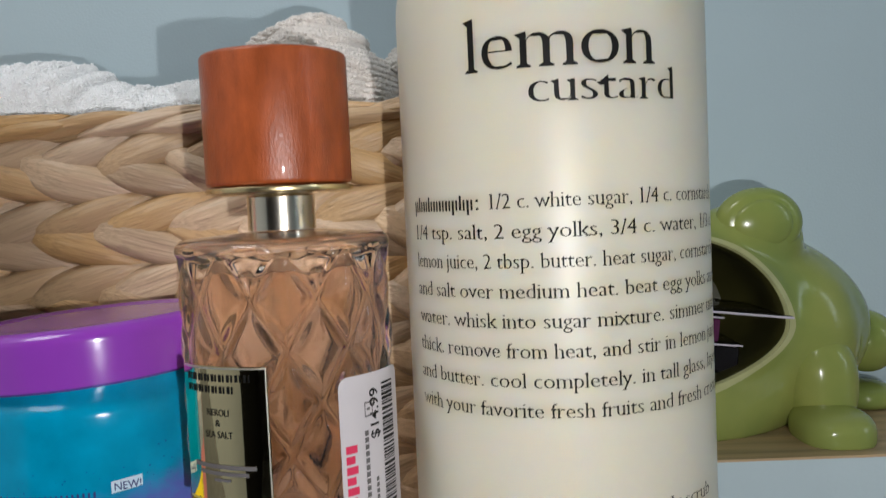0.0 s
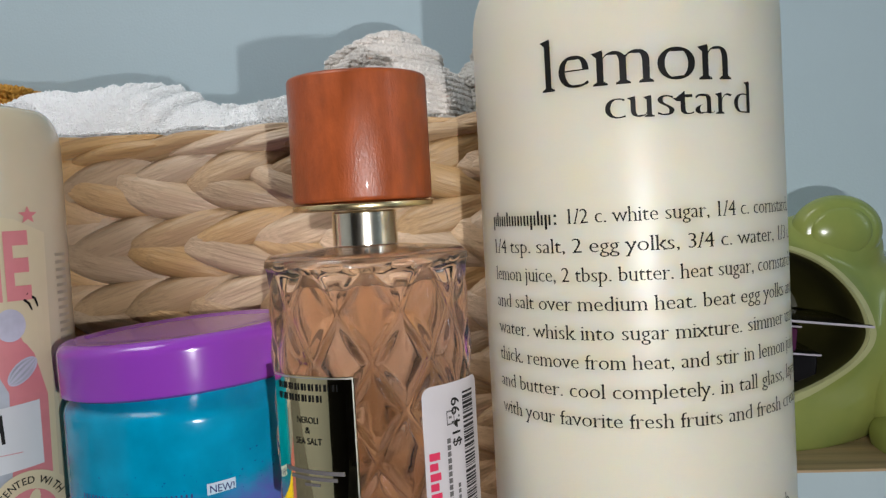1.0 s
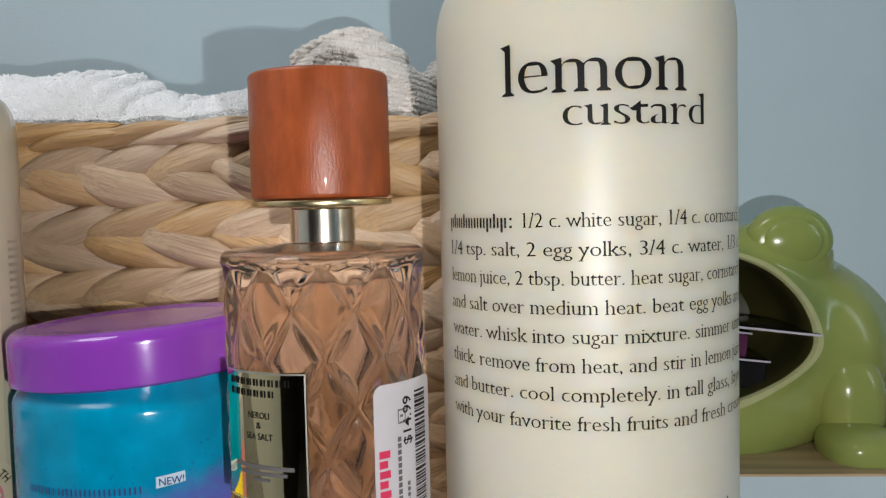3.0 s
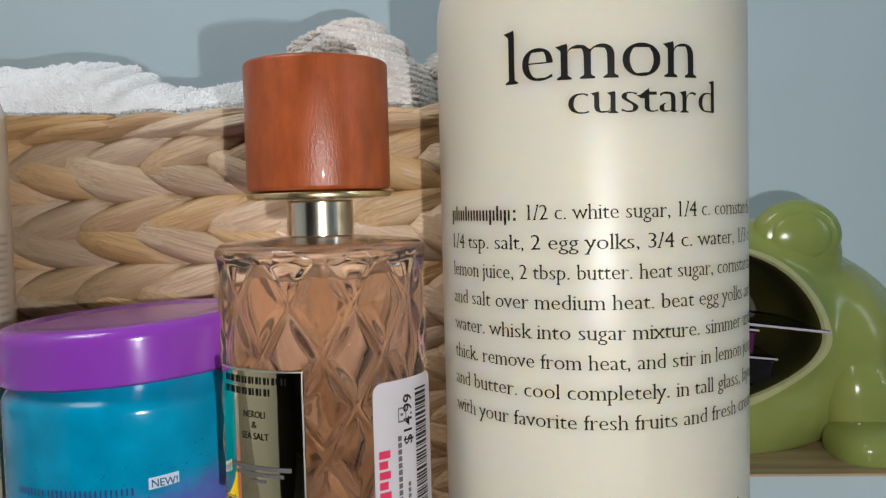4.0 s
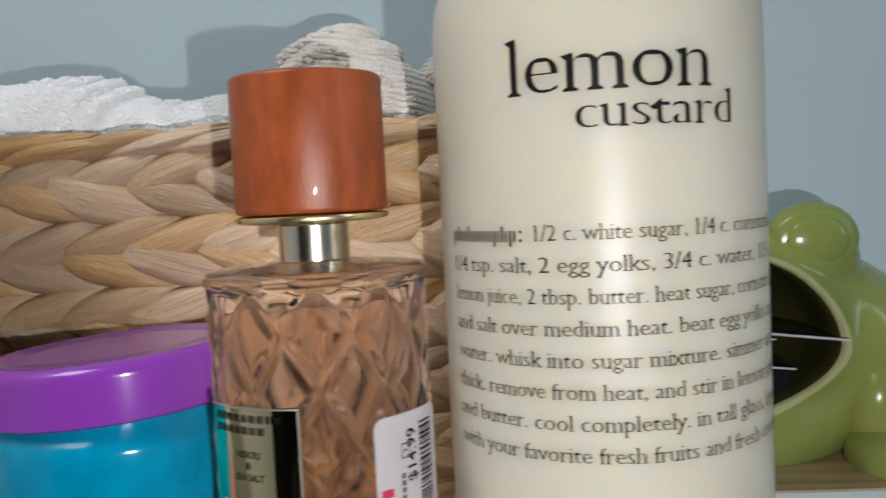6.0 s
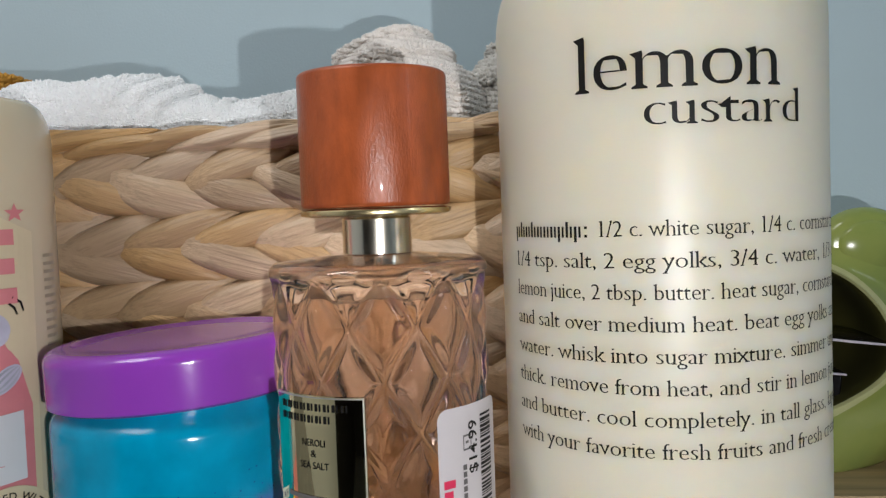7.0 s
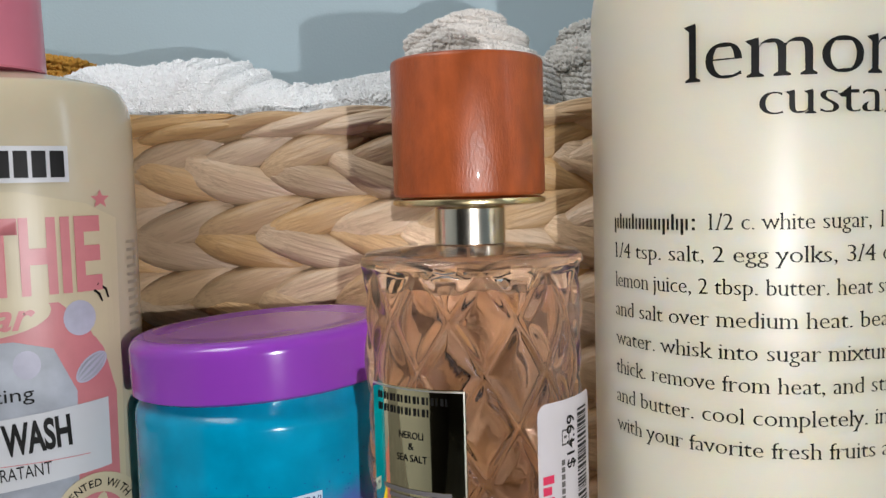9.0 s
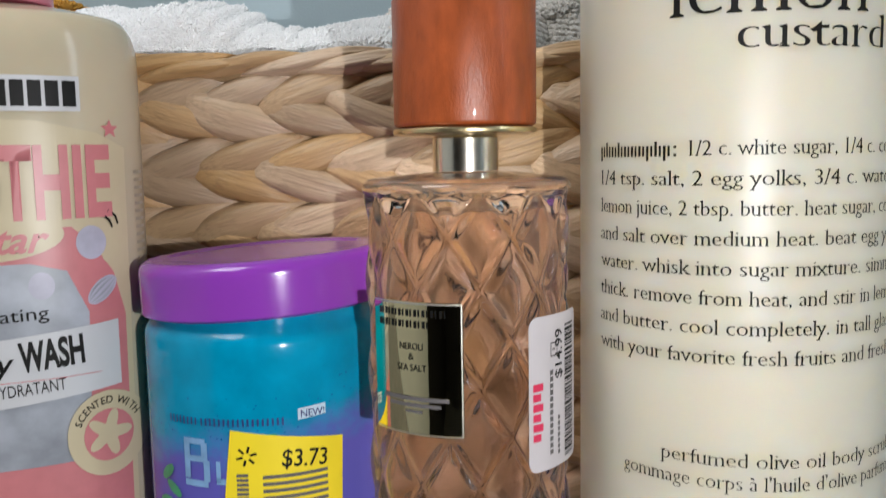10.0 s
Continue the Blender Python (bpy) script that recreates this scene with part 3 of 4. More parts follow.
# ---- body wash bottle ----
def wash_bottle():
    A, B, N = 0.0395, 0.027, 2.4
    t = thing("wash_bottle", -0.167, 0.216, 0.0, "creamy translucent body wash bottle with pink cap and printed label", "bottle", "toiletries")

    t.rotation_euler = (0, 0, radians(25))

    def outline(k, z, n=96):
        out = []
        for i in range(n):
            a = 2 * math.pi * i / n
            c, s = math.cos(a), math.sin(a)
            out.append((A * k * math.copysign(abs(c) ** (2 / N), c), B * k * math.copysign(abs(s) ** (2 / N), s), z))
        return out

    bm = bmesh.new()
    levels = [(0.93, 0), (0.985, 0.0015), (1, 0.005), (1, 0.05), (1, 0.1), (1, 0.158)]
    levels += [(1 - 0.14 * (1 - math.cos(a)), 0.158 + 0.011 * math.sin(a)) for a in np.linspace(0.15, math.pi / 2, 8)]
    levels += [(0.7, 0.1705), (0.44, 0.1725)]
    rings = [[bm.verts.new(p) for p in outline(k, z)] for k, z in levels]
    for lo, hi in zip(rings, rings[1:]):
        for i in range(96):
            bm.faces.new((lo[i], lo[(i + 1) % 96], hi[(i + 1) % 96], hi[i]))
    bm.faces.new(rings[0][::-1])
    bm.faces.new(rings[-1])
    part("body", bm, M_BOTTLE, t, "milky cream body wash in clear plastic")
    cap_ob = part("cap", lathe([(0, 0.170), (0.0180, 0.170), (0.0184, 0.1705), (0.0178, 0.2), (0.0174, 0.222), (0.0164, 0.224), (0, 0.224)], 72), M_PINK_CAP, t, "glossy pink plastic cap")
    cap_ob.location.z = 0.0026

    def face(u, v, h):
        u *= 0.87
        k = min(0.9995, abs(u) / A)
        return (u, -(B * (1 - k ** N) ** (1 / N)) - h, v)

    def stick(name, bm_, mat, h, label=""):
        return part(name, wrap(bm_, face, 0.0015, h), mat, t, label, smooth=False)

    # label artwork from back to front; u = 0 is the middle of the bottle
    stick("label_panel", plate([(-0.0385, 0.02), (0.0385, 0.02), (0.0400, 0.1335), (0.0325, 0.1375), (0.015, 0.1408), (-0.015, 0.1408), (-0.0325, 0.1375), (-0.0400, 0.1335)]), M_CREAM, 0.0001, "cream printed label")
    stick("pink_shape", plate([(-0.037, 0.02), (0.037, 0.02), (0.0378, 0.088), (0.0350, 0.100), (0.030, 0.1075), (0.024, 0.113), (-0.024, 0.113), (-0.0350, 0.100), (-0.0378, 0.088)]), M_PINK, 0.0002, "pink printed shape")
    stick("bowl_print", plate([(-0.024, 0.05), (0.026, 0.05), (0.0275, 0.090), (0.022, 0.1015), (0.012, 0.104), (-0.02, 0.104)]), M_GREY, 0.0003, "grey printed bowl")
    stick("whisk_print", plate(oval(0.0315, 0.0955, 0.0050, 0.0026, 24, 40)), M_LILAC, 0.0004)
    for k in range(4):
        stick("whisk_wire", plate(oval(0.0315, 0.0955, 0.0050 - 0.0002 * k, 0.0004 + 0.0006 * k, 20, 40)), M_GREY if k % 2 else M_LILAC, 0.00048 - 0.00002 * k)
    stick("bubble_print", plate(oval(0.0292, 0.1085, 0.0042, 0.0045, 32)), M_LILAC, 0.0004)
    stick("bubble_print", plate(oval(0.0342, 0.1050, 0.0022, 0.0024, 24)), M_CREAM, 0.0004)
    stick("bubble_print", plate(oval(0.0150, 0.098, 0.0036, 0.0036, 24)), M_LILAC, 0.0004)
    stick("cream_oval", plate(oval(0.0, 0.1115, 0.0220, 0.0068, 40)), M_CREAM, 0.0005, "cream oval panel")
    stick("title_word", lettering("Star", -0.0025, 0.1070, 0.0205, 0.0072, 0.02, 0.35), M_PINK, 0.0007)
    stick("title_word", lettering("SMOOTHIE", 0.0, 0.1160, 0.0715, 0.0187, 0.035, align="CENTER"), M_PINK, 0.0007)
    stick("flick_mark", plate([(0.0332, 0.1150), (0.0345, 0.1138), (0.0352, 0.1120), (0.0356, 0.1122), (0.0350, 0.1142), (0.0337, 0.1154)]), M_INK, 0.0007)
    stick("flick_mark", plate([(0.0342, 0.1165), (0.0362, 0.1150), (0.0368, 0.1128), (0.0372, 0.1130), (0.0367, 0.1154), (0.0346, 0.1170)]), M_INK, 0.0007)
    star = [(0.0362 + (0.0026 if i % 2 == 0 else 0.0011) * math.sin(math.pi * i / 5), 0.1385 + (0.0026 if i % 2 == 0 else 0.0011) * math.cos(math.pi * i / 5)) for i in range(10)]
    stick("star_mark", plate(star), M_PINK, 0.0007)
    # maker's mark as plain shapes
    stick("maker_plate", plate([(-0.031, 0.1430), (0.0285, 0.1430), (0.0285, 0.1520), (-0.031, 0.1520)]), M_WHITE, 0.0002)
    stick("maker_mark", bars([(-0.0300 + k * 0.0046, 0.1442, -0.0300 + k * 0.0046 + 0.0036, 0.1508) for k in range(5)] + [(0.0055 + k * 0.0046, 0.1442, 0.0055 + k * 0.0046 + 0.0036, 0.1508) for k in range(5)] + [(-0.006, 0.1438, 0.003, 0.1514)]), M_INK, 0.0004)
    pl = stick("white_plate", plate([(-0.034, 0.0640), (0.0355, 0.0690), (0.0355, 0.0870), (-0.034, 0.0820)]), M_WHITE, 0.0007, "white product name panel")
    stick("product_word", lettering("hydrating", 0.0165, 0.0895, 0.0260, 0.0036, 0.0, align="RIGHT", turn=2), M_INK, 0.0009)
    stick("product_word", lettering("body", 0.0065, 0.0755, 0.0200, 0.0066, 0.01, 0.35, align="RIGHT", turn=3), M_INK, 0.0009)
    stick("product_word", lettering("WASH", 0.0078, 0.0760, 0.0178, 0.0078, 0.035, turn=3), M_INK, 0.0009)
    stick("product_word", lettering("DOUCHE HYDRATANT", -0.016, 0.0686, 0.0360, 0.0034, 0.0, turn=2.5), M_INK, 0.0009)
    stick("pink_rule", bars([(-0.03, 0.0733, 0.030, 0.0735)]), M_PINK, 0.0009)
    stick("scent_badge", plate(oval(0.0310, 0.0560, 0.0118, 0.0118, 40)), M_CREAM, 0.0009, "round cream scent badge")
    stick("badge_centre", plate(oval(0.0310, 0.0555, 0.0072, 0.0072, 32)), M_PINK, 0.0011)
    stick("badge_flower", plate(oval(0.0310, 0.0560, 0.0048, 0.0048, 50, 0, 5, 0.4)), M_CREAM, 0.0013)
    word = bmesh.new()
    for i, ch in enumerate("SCENTED WITH"):
        if ch == " ":
            continue
        a = radians(155 - i * 11.5)
        tmp = lettering(ch, 0, 0, None, 0.0021, 0.01, align="CENTER", turn=math.degrees(a) - 90)
        off = (0.0310 + 0.0083 * math.cos(a), 0.0560 + 0.0083 * math.sin(a))
        for f in tmp.faces:
            word.faces.new([word.verts.new((v.co.x + off[0], v.co.y + off[1], 0)) for v in f.verts])
        tmp.free()
    stick("badge_words", word, M_INK, 0.0013)
    # small print running up the side
    side = [(0.0424, 0.045 + 0.0022 * k, 0.0448, 0.0459 + 0.0022 * k) for k in range(38)]
    stick("side_print", bars(side), M_FAINT, 0.0002)


wash_bottle()


# ---- woven basket ----
def strand_mesh(seed, length, width, slope):
    """One flat folded leaf of the braid, lying along x, thickest in the middle, with creases along it."""
    rng = random.Random(seed)
    bm = bmesh.new()
    nu, nv = 16, 26
    grid = []
    ph = [rng.uniform(0, 6.28) for _ in range(4)]
    bend = rng.uniform(-0.0012, 0.0012)
    for i in range(nu + 1):
        u = i / nu
        w = width * (0.08 + 0.92 * math.sin(math.pi * min(1, max(0, u * 0.94 + 0.04)) ** 0.8) ** 0.9)
        row = []
        for j in range(nv + 1):
            v = j / nv * 2 - 1
            crease = 0.00035 * math.sin(3 * v + ph[0] + 2 * u) + 0.00022 * abs(math.sin(4 * v + ph[1] - 1.2 * u)) ** 0.3 + 0.00012 * abs(math.sin(9 * v + ph[2] + u)) ** 0.4
            y = 0.0075 * math.sin(math.pi * u) ** 0.55 * (1 - v ** 4) ** 0.6 + crease * (1 - v * v * 0.5)
            row.append(bm.verts.new(((u - 0.5) * length, -y, v * w / 2 + bend * math.sin(math.pi * u) + 0.0004 * math.sin(9 * u + ph[3]))))
        grid.append(row)
    for i in range(nu):
        for j in range(nv):
            bm.faces.new((grid[i][j], grid[i + 1][j], grid[i + 1][j + 1], grid[i][j + 1]))
    return bm


def basket():
    X0, X1, Y0, Y1, Z0, Z1 = -0.262, 0.042, 0.2655, 0.364, 0.0, 0.1625
    t = thing("basket", (X0 + X1) / 2, (Y0 + Y1) / 2, Z0, "braided water hyacinth storage basket holding rolled towels", "basket")
    ox, oy, oz = t.location
    # plain lining whose dark colour supplies the shade in the braid's gaps
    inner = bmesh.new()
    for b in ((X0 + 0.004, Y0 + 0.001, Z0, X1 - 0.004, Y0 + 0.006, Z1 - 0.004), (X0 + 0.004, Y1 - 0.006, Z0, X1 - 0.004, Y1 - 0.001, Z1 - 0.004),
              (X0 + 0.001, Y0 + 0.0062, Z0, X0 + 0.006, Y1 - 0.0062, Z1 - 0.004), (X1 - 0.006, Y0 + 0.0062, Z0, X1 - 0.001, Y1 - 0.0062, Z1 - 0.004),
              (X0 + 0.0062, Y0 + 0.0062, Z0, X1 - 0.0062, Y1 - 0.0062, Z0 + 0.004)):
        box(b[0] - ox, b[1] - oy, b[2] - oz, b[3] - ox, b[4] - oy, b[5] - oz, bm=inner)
    part("inner_wall", inner, M_GAP_SHADE, t, "lining darkened in colour for the shade between strands", smooth=False)
    meshes = []
    for k in range(7):
        me = mesh_of(strand_mesh(k, 0.046, 0.0140, 0), "strand")
        me.materials.append(M_STRAW)
        meshes.append(me)
    rng = random.Random(3)
    pitch, period = 0.0222, 0.0216

    def braid(x0, x1, place, flip, low):
        row = 0
        zc = 0.1582
        while zc > low + 0.004:
            n = int((x1 - x0) / pitch) + 2
            start = -0.107 - pitch * math.floor((-0.107 - x0) / pitch)
            for i in range(-1, n):
                for half in (1, -1):
                    x = start + i * pitch + rng.uniform(-0.0012, 0.0012) + (0 if half > 0 else 0.001)
                    if not x0 + 0.004 < x < x1 - 0.002:
                        continue
                    z = zc + half * period * 0.25 + rng.uniform(-0.0006, 0.0006)
                    if z > Z1 - 0.004 or z < Z0 + 0.006:
                        continue
                    slim = 0.92 if row == 0 else 1.0
                    z -= 0.0012 if row == 0 else 0.0
                    ob = new("strand", rng.choice(meshes))
                    ob.parent = t
                    ob.matrix_local = Matrix.Translation((-ox, -oy, -oz)) @ place(x, z, rng.uniform(0, 0.0008)) @ pose(0, 0, 0, rng.uniform(-5, 5), half * flip * (18 + rng.uniform(-3, 3)), 10.0) @ Matrix.Diagonal((rng.uniform(0.92, 1.06), slim, slim * rng.uniform(0.85, 1.1), 1))
            zc -= period
            row += 1

    braid(X0, X1, lambda x, z, d: pose(x, Y0 - d, z), 1, Z0)
    braid(Y0, Y1, lambda y, z, d: pose(X1 + d, y, z, 0, 0, 90), 1, 0.09)
    braid(Y0, Y1, lambda y, z, d: pose(X0 - d, y, z, 0, 0, -90), -1, 0.12)
    # wrapped rim
    wm = []
    for k in range(4):
        me = mesh_of(strand_mesh(50 + k, 0.052, 0.0062, 0), "rim_wrap")
        me.materials.append(M_STRAW)
        wm.append(me)
    x = X0 + 0.04
    while x < X1 - 0.03:
        ob = new("rim_wrap", rng.choice(wm))
        ob.parent = t
        ob.matrix_local = Matrix.Translation((-ox, -oy, -oz)) @ pose(x, Y0 - 0.0012, Z1 - 0.0036 + rng.uniform(-0.0010, 0.0010), -14, rng.uniform(-9, -4), 3.0)
        x += 0.017
    core = bmesh.new()
    for (ax, ay), (bx, by) in (((X0, Y0 - 0.0015), (X1, Y0 - 0.0015)), ((X0, Y1 - 0.002), (X1, Y1 - 0.002)), ((X0 + 0.002, Y0 + 0.0061), (X0 + 0.002, Y1 - 0.0061)), ((X1 - 0.002, Y0 + 0.0061), (X1 - 0.002, Y1 - 0.0061))):
        n = 160
        rings = []
        alongx = abs(bx - ax) > abs(by - ay)
        for i in range(n + 1):
            f = i / n
            cx, cy, cz = ax + (bx - ax) * f, ay + (by - ay) * f, Z1 - 0.0038 + 0.0005 * math.sin(i * 0.31)
            ring = []
            for j in range(24):
                a = 2 * math.pi * j / 24
                rr = 0.0036 * (1 + 0.16 * abs(math.sin(1.5 * a + i * 0.16)) ** 0.5)
                o = rr * math.cos(a)
                ring.append(core.verts.new((cx - ox + (0 if alongx else o), cy - oy + (o if alongx else 0), cz - oz + rr * math.sin(a))))
            rings.append(ring)
        for p, q in zip(rings, rings[1:]):
            for j in range(24):
                core.faces.new((p[j], p[(j + 1) % 24], q[(j + 1) % 24], q[j]))
        core.faces.new(rings[0])
        core.faces.new(rings[-1][::-1])
    part("rim", core, M_STRAW, t, "wrapped reed rim")


basket()


# ---- towels ----
def towel(name, label, mat, lumps, tuft, count, seed, rows=False):
    """A soft heap: a lumpy closed body and a pile of small loops over it. lumps: (x, y, z, a, b, c) ellipsoids that melt together."""
    rng = random.Random(seed)
    L = np.array(lumps)
    c = L[:, :3].mean(0)
    t = thing(name, *c, label, "towel", "towels in the basket")
    nu, nv = 96, 64

    def radius(dirs):
        lo, hi = np.zeros(len(dirs)), np.full(len(dirs), 0.4)

        def inside(s):
            p = c + dirs * s[:, None]
            f = np.zeros(len(dirs))
            for l in L:
                q = (((p - l[:3]) / l[3:]) ** 2).sum(1)
                f += np.exp(-2.2 * (q - 1))
            return f > 1
        for s in np.linspace(0.4, 0.0, 120):
            ok = inside(np.full(len(dirs), s)) & (lo == 0)
            lo[ok] = s
        return lo

    th = np.linspace(0, math.pi, nv + 1)
    ph = np.linspace(0, 2 * math.pi, nu, endpoint=False)
    T, P = np.meshgrid(th, ph, indexing="ij")
    D = np.stack([np.sin(T) * np.cos(P), np.sin(T) * np.sin(P), np.cos(T)], -1).reshape(-1, 3)
    r = radius(D)
    pts = D * r[:, None]
    for k in range(len(pts)):
        n = noise.noise(Vector(pts[k] + c) * 70) * 0.0016 + noise.noise(Vector(pts[k] + c) * 190) * 0.0004
        pts[k] += D[k] * n
    bm = bmesh.new()
    vs = [bm.verts.new(p) for p in pts]
    for i in range(nv):
        for j in range(nu):
            a, b, e, f = i * nu + j, i * nu + (j + 1) % nu, (i + 1) * nu + (j + 1) % nu, (i + 1) * nu + j
            bm.faces.new((vs[a], vs[f], vs[e], vs[b]))
    bmesh.ops.remove_doubles(bm, verts=bm.verts, dist=1e-6)
    body = part("cloth", bm, mat, t)
    # pile
    verts, faces = [], []
    body.data.calc_loop_triangles()
    me = body.data
    tris = [tr for tr in me.loop_triangles if (me.vertices[tr.vertices[0]].co.z + c[2]) > 0.150]
    areas = np.cumsum([tr.area for tr in tris])
    for k in range(count):
        tr = tris[int(np.searchsorted(areas, rng.random() * areas[-1]))]
        a, b = sorted((rng.random(), rng.random()))
        A, B, C = (me.vertices[i].co for i in tr.vertices)
        p = A * a + B * (b - a) + C * (1 - b)
        if rows:
            p = p - Vector((0, 0, ((p.z + 0.18 * p.x) % rows) - rows / 2)) * 0.45
        n = (tr.normal + Vector((rng.uniform(-1, 1), rng.uniform(-1, 1), rng.uniform(-1, 0.6))) * (0.55 if not rows else 0.25)).normalized()
        side = n.orthogonal().normalized()
        side.rotate(Matrix.Rotation(rng.uniform(0, 6.28), 3, n))
        up = n.cross(side)
        h, w = tuft * rng.uniform(0.6, 1.3), tuft * (rng.uniform(0.40, 0.55) if rows else rng.uniform(0.30, 0.45))
        base = len(verts)
        for s, zz in ((1.0, -0.2), (0.95, 0.55), (0.0, 1.0)):
            if s == 0:
                verts.append(p + n * h)
                continue
            for q in range(4):
                an = math.pi / 2 * q
                verts.append(p + n * (h * zz) + (side * math.cos(an) + up * math.sin(an)) * (w * s))
        for q in range(4):
            qq = (q + 1) % 4
            faces.append((base + q, base + qq, base + 4 + qq, base + 4 + q))
            faces.append((base + 4 + q, base + 4 + qq, base + 8))
    pm = bpy.data.meshes.new("fleece")
    pm.from_pydata([tuple(v) for v in verts], [], faces)
    pm.shade_smooth()
    pm.materials.append(mat)
    pile = new("fleece", pm)
    pile.parent = t
    tagged(pile, "fluffy terry loops", kind="stuff")


towel("white_towel", "fluffy white terry towel folded in the basket", M_TOWEL_WHITE,
      [(-0.172, 0.300, 0.154, 0.040, 0.030, 0.032), (-0.130, 0.297, 0.1545, 0.030, 0.028, 0.032), (-0.095, 0.297, 0.148, 0.028, 0.027, 0.027), (-0.066, 0.297, 0.150, 0.026, 0.026, 0.029)], 0.0011, 42000, 1)
towel("beige_towel", "rolled beige terry washcloth with ribbed loops", M_TOWEL_BEIGE,
      [(-0.052, 0.303, 0.164, 0.021, 0.024, 0.029), (-0.038, 0.305, 0.167, 0.019, 0.024, 0.032), (-0.026, 0.305, 0.153, 0.020, 0.026, 0.033)], 0.0012, 30000, 2, 0.0021)
towel("grey_towel", "rolled grey-beige terry washcloth", M_TOWEL_GREY,
      [(0.000, 0.318, 0.164, 0.022, 0.026, 0.031), (0.012, 0.318, 0.160, 0.016, 0.024, 0.028)], 0.0016, 14000, 3, 0.0021)
towel("mustard_towel", "mustard yellow terry washcloth", M_TOWEL_MUSTARD,
      [(-0.205, 0.330, 0.172, 0.016, 0.020, 0.022), (-0.215, 0.330, 0.165, 0.020, 0.022, 0.028)], 0.0016, 6000, 4, 0.0030)


# ---- ceramic frog holder ----
def frog():
    C = np.array([0.082, 0.329, 0.086])
    # ellipsoids: centre, half sizes
    blobs = [((0.085, 0.330, 0.076), (0.081, 0.036, 0.045)), ((0.082, 0.318, 0.090), (0.050, 0.027, 0.031)), ((0.082, 0.319, 0.052), (0.046, 0.030, 0.024))]
    for m in (1, -1):
        blobs += [((0.082 + m * 0.0335, 0.3125, 0.1130), (0.0185, 0.0120, 0.0125)), ((0.082 + m * 0.0540, 0.312, 0.076), (0.0160, 0.0140, 0.021))]

    def field(p, some=None):
        f = np.zeros(len(p))
        for c, h in some or blobs:
            q = np.sqrt((((p - np.array(c)) / np.array(h)) ** 2).sum(1))
            f += np.exp(-8.0 * (q - 1))
        return f

    def reach(dirs, C=C, some=None):
        lo, hi = np.zeros(len(dirs)), np.full(len(dirs), 0.12)
        done = np.zeros(len(dirs), bool)
        for s in np.linspace(0.12, 0.0, 60):
            ok = (field(C + dirs * s, some) > 1) & ~done
            lo[ok], hi[ok] = s, s + 0.12 / 59
            done |= ok
        for _ in range(8):
            m = (lo + hi) / 2
            ok = field(C + dirs * m[:, None], some) > 1
            lo, hi = np.where(ok, m, lo), np.where(ok, hi, m)
        return lo

    nu = 224
    ax = np.array([0.0, -1.0, 0.06])
    ax /= np.linalg.norm(ax)
    ex = np.array([1.0, 0, 0])
    ez = np.cross(ex, ax)
    ez = ez if ez[2] > 0 else -ez
    al = np.linspace(0, 2 * math.pi, nu, endpoint=False)
    rise = np.sin(al)
    mouth = np.stack([0.0435 * np.cos(al), -0.0055 + np.where(rise > 0, 0.0355 * np.abs(rise) ** 1.2, 0.0190 * rise)], 1)
    open_angle = np.arctan2(np.hypot(mouth[:, 0], mouth[:, 1]), 0.035)
    turn = np.arctan2(mouth[:, 1], mouth[:, 0])
    rings = []
    outer = 130
    for k in range(outer + 1):
        f = (k / outer) ** 1.25
        phi = open_angle + (math.pi - open_angle) * f
        d = np.cos(phi)[:, None] * ax + np.sin(phi)[:, None] * (np.cos(turn)[:, None] * ex + np.sin(turn)[:, None] * ez)
        s = reach(d)
        # lip swells round the mouth
        s = s + 0.0020 * np.exp(-((phi - open_angle) / 0.10) ** 2)
        p = C + d * s[:, None]
        p[:, 2] = np.maximum(p[:, 2], LEDGE_Z)
        rings.append(p)
    front = rings[0]
    mid = front.mean(0)
    inside = []
    for k, (shrink, depth) in enumerate(((0.988, -0.0008), (0.965, 0.0002), (0.945, 0.0022), (0.935, 0.006), (0.94, 0.014), (0.94, 0.024), (0.90, 0.036), (0.75, 0.046), (0.4, 0.050), (0.05, 0.051))):
        p = mid + (front - mid) * shrink + np.array([0, 1, 0]) * depth
        inside.append(p)
    order = inside[::-1] + rings
    bm = bmesh.new()
    V = [[bm.verts.new(q - np.array([C[0], C[1], LEDGE_Z])) for q in ring] for ring in order]
    for k, (lo, hi) in enumerate(zip(V, V[1:])):
        for i in range(nu):
            j = (i + 1) % nu
            fc = bm.faces.new((lo[i], lo[j], hi[j], hi[i]))
            n_in = len(inside)
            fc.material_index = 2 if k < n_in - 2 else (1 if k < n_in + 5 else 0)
    bmesh.ops.remove_doubles(bm, verts=bm.verts, dist=1e-5)
    base = np.array([C[0], C[1], LEDGE_Z])
    t = thing("frog_holder", *base, "glossy green ceramic frog holder with wide open mouth", "holder")
    part("body", bm, [M_FROG, M_FROG_RIM, M_FROG_SHADE], t)

    def lump(name, c, h, power, press=0.0):
        """A rounded limb or eye, flattened where it stands; press sinks a ring into the side that faces forward."""
        bm = bmesh.new()
        n1, n2 = 40, 56
        W = []
        for i in range(n1 + 1):
            a = math.pi * i / n1
            k = 1 - press * math.exp(-((a - 0.80) / 0.08) ** 2)
            for j in range(n2):
                b = 2 * math.pi * j / n2
                d = np.array([math.sin(a) * math.cos(b), -math.cos(a), math.sin(a) * math.sin(b)]) * k
                q = np.array(c) + np.sign(d) * np.abs(d) ** power * np.array(h)
                q[2] = max(q[2], LEDGE_Z)
                W.append(bm.verts.new(q - base))
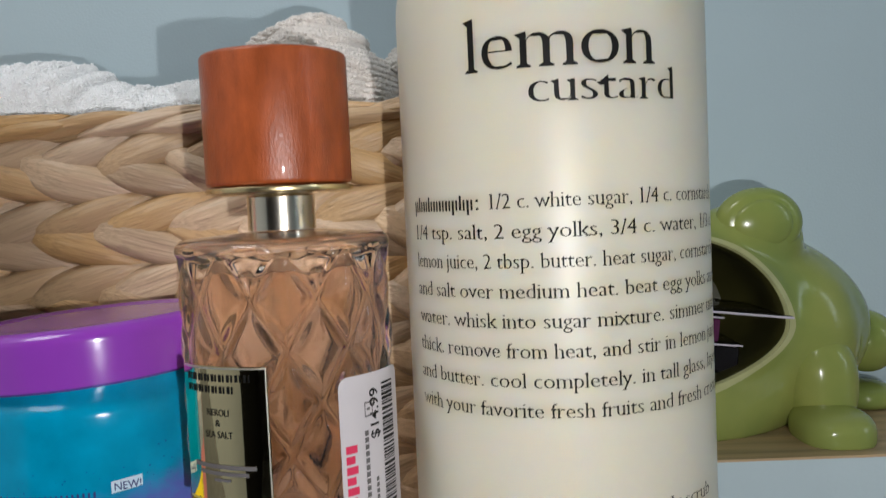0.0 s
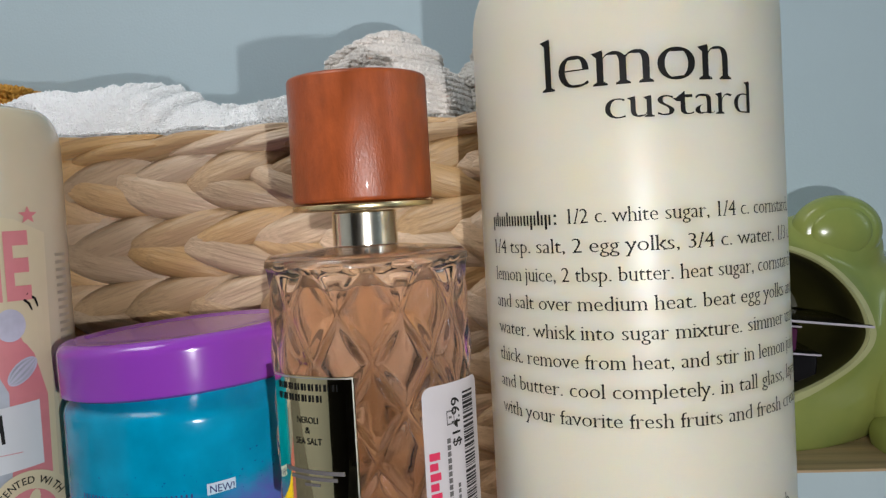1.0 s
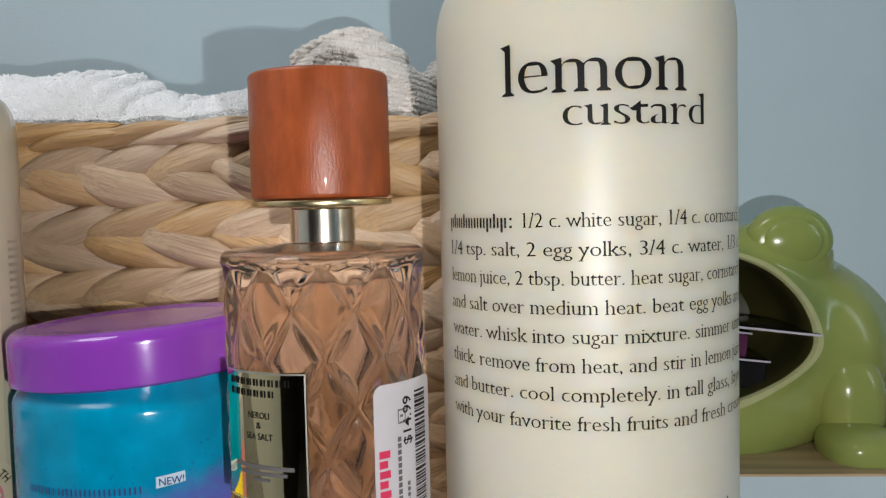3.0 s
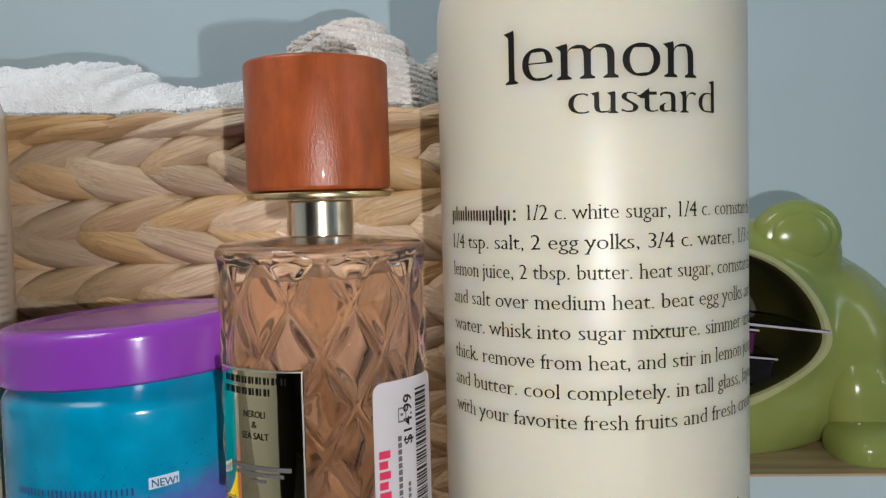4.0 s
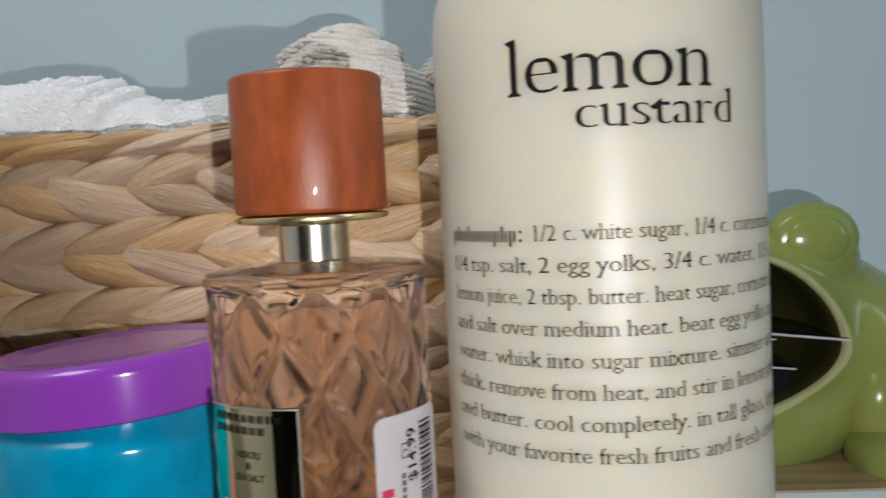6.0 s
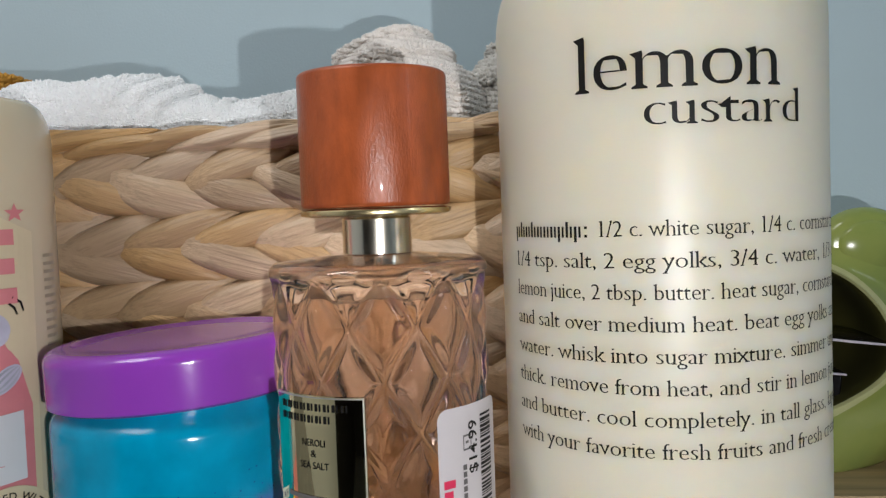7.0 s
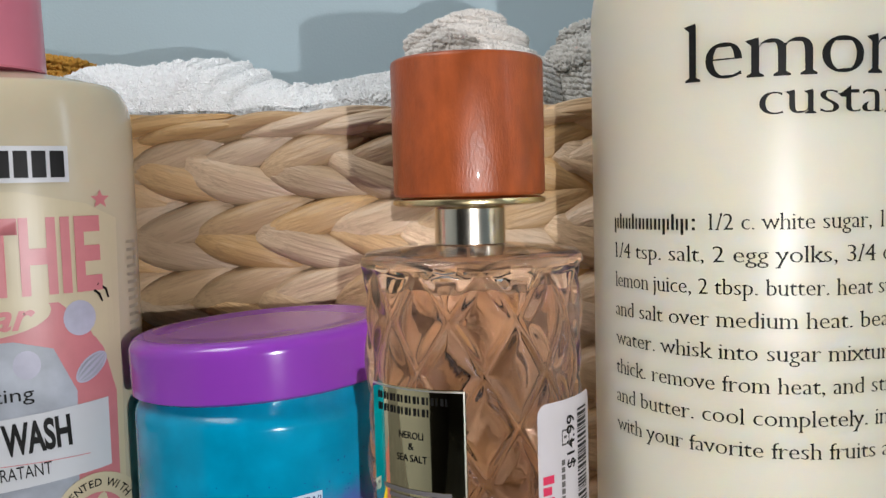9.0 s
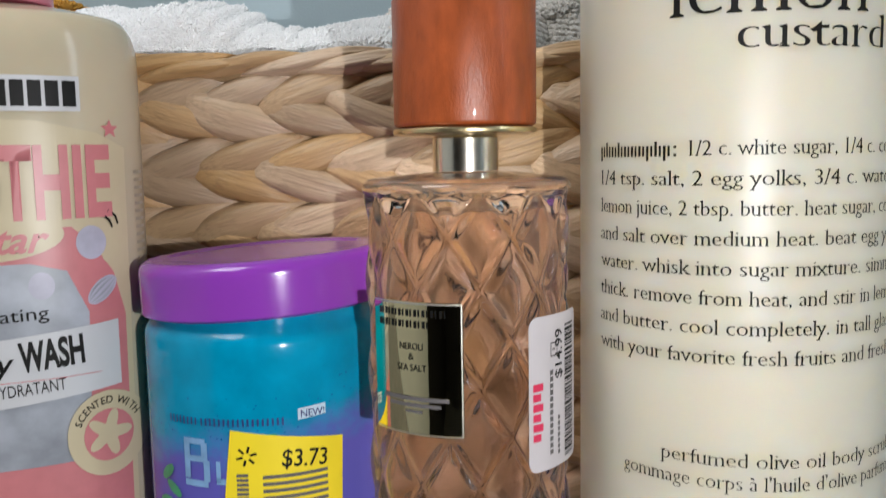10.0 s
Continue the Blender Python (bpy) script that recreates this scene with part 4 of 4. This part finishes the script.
        for i in range(n1):
            for j in range(n2):
                bm.faces.new((W[i * n2 + j], W[(i + 1) * n2 + j], W[(i + 1) * n2 + (j + 1) % n2], W[i * n2 + (j + 1) % n2]))
        bmesh.ops.remove_doubles(bm, verts=bm.verts, dist=1e-5)
        part(name, bm, M_FROG, t)

    for m in (1, -1):
        lump("front_foot", (0.082 + m * 0.0545, 0.2935, 0.0450), (0.0128, 0.0165, 0.0085), 0.75)
        lump("front_leg", (0.082 + m * 0.0560, 0.3060, 0.0590), (0.0122, 0.0135, 0.0180), 0.85)
        lump("hind_knee", (0.082 + m * 0.0880, 0.341, 0.067), (0.0115, 0.0130, 0.0125), 0.95)
        lump("hind_foot", (0.082 + m * 0.0860, 0.336, 0.0465), (0.0105, 0.0130, 0.0055), 0.8)
        lump("eye", (0.082 + m * 0.0355, 0.3075, 0.1178), (0.0158, 0.0088, 0.0130), 1.0, 0.07)


frog()


# things kept in the open mouth
def mouth_case(x0, x1, y0, y1, z, h, mat, label, name, tilt):
    t = thing(name, (x0 + x1) / 2, (y0 + y1) / 2, z, label, "case", "cases in the holder")
    t.rotation_euler = (0, radians(tilt), 0)
    ox, oy, oz = t.location
    part("base", box(x0 - ox, y0 - oy + 0.002, 0, x1 - ox, y1 - oy, h, 0.001), mat, t)
    part("lid", box(x0 - ox - 0.0005, y0 - oy + 0.0010, h + 0.0002, x1 - ox + 0.0005, y1 - oy, h + 0.0011, 0.0003), M_DARK_CASE, t, "dark glossy lid")
    part("lid_edge", box(x0 - ox - 0.0005, y0 - oy, h + 0.0003, x1 - ox + 0.0005, y0 - oy + 0.0009, h + 0.0010, 0.0002), M_ACRYLIC, t, "pale plastic edge")


mouth_case(0.056, 0.106, 0.296, 0.325, 0.0670, 0.0100, M_DARK_CASE, "flat black case with pale edged lid inside the holder", "flat_case", 6)
mouth_case(0.060, 0.100, 0.297, 0.325, 0.0785, 0.0085, M_PLUM, "plum case with pale edged lid inside the holder", "flat_case", 7)
tray = thing("dark_tray", 0.088, 0.309, 0.0888, "thin dark plastic tray with pale edge lying on the plum case", "tray", "cases in the holder")
tray.rotation_euler = (0, radians(7), 0)
part("plate", box(-0.036, -0.0165, 0, 0.036, 0.018, 0.0010, 0.0003), M_DARK_CASE, tray)
part("edge", box(-0.036, -0.0178, 0.0001, 0.036, -0.0168, 0.0009, 0.0002), M_ACRYLIC, tray, "pale plastic edge")
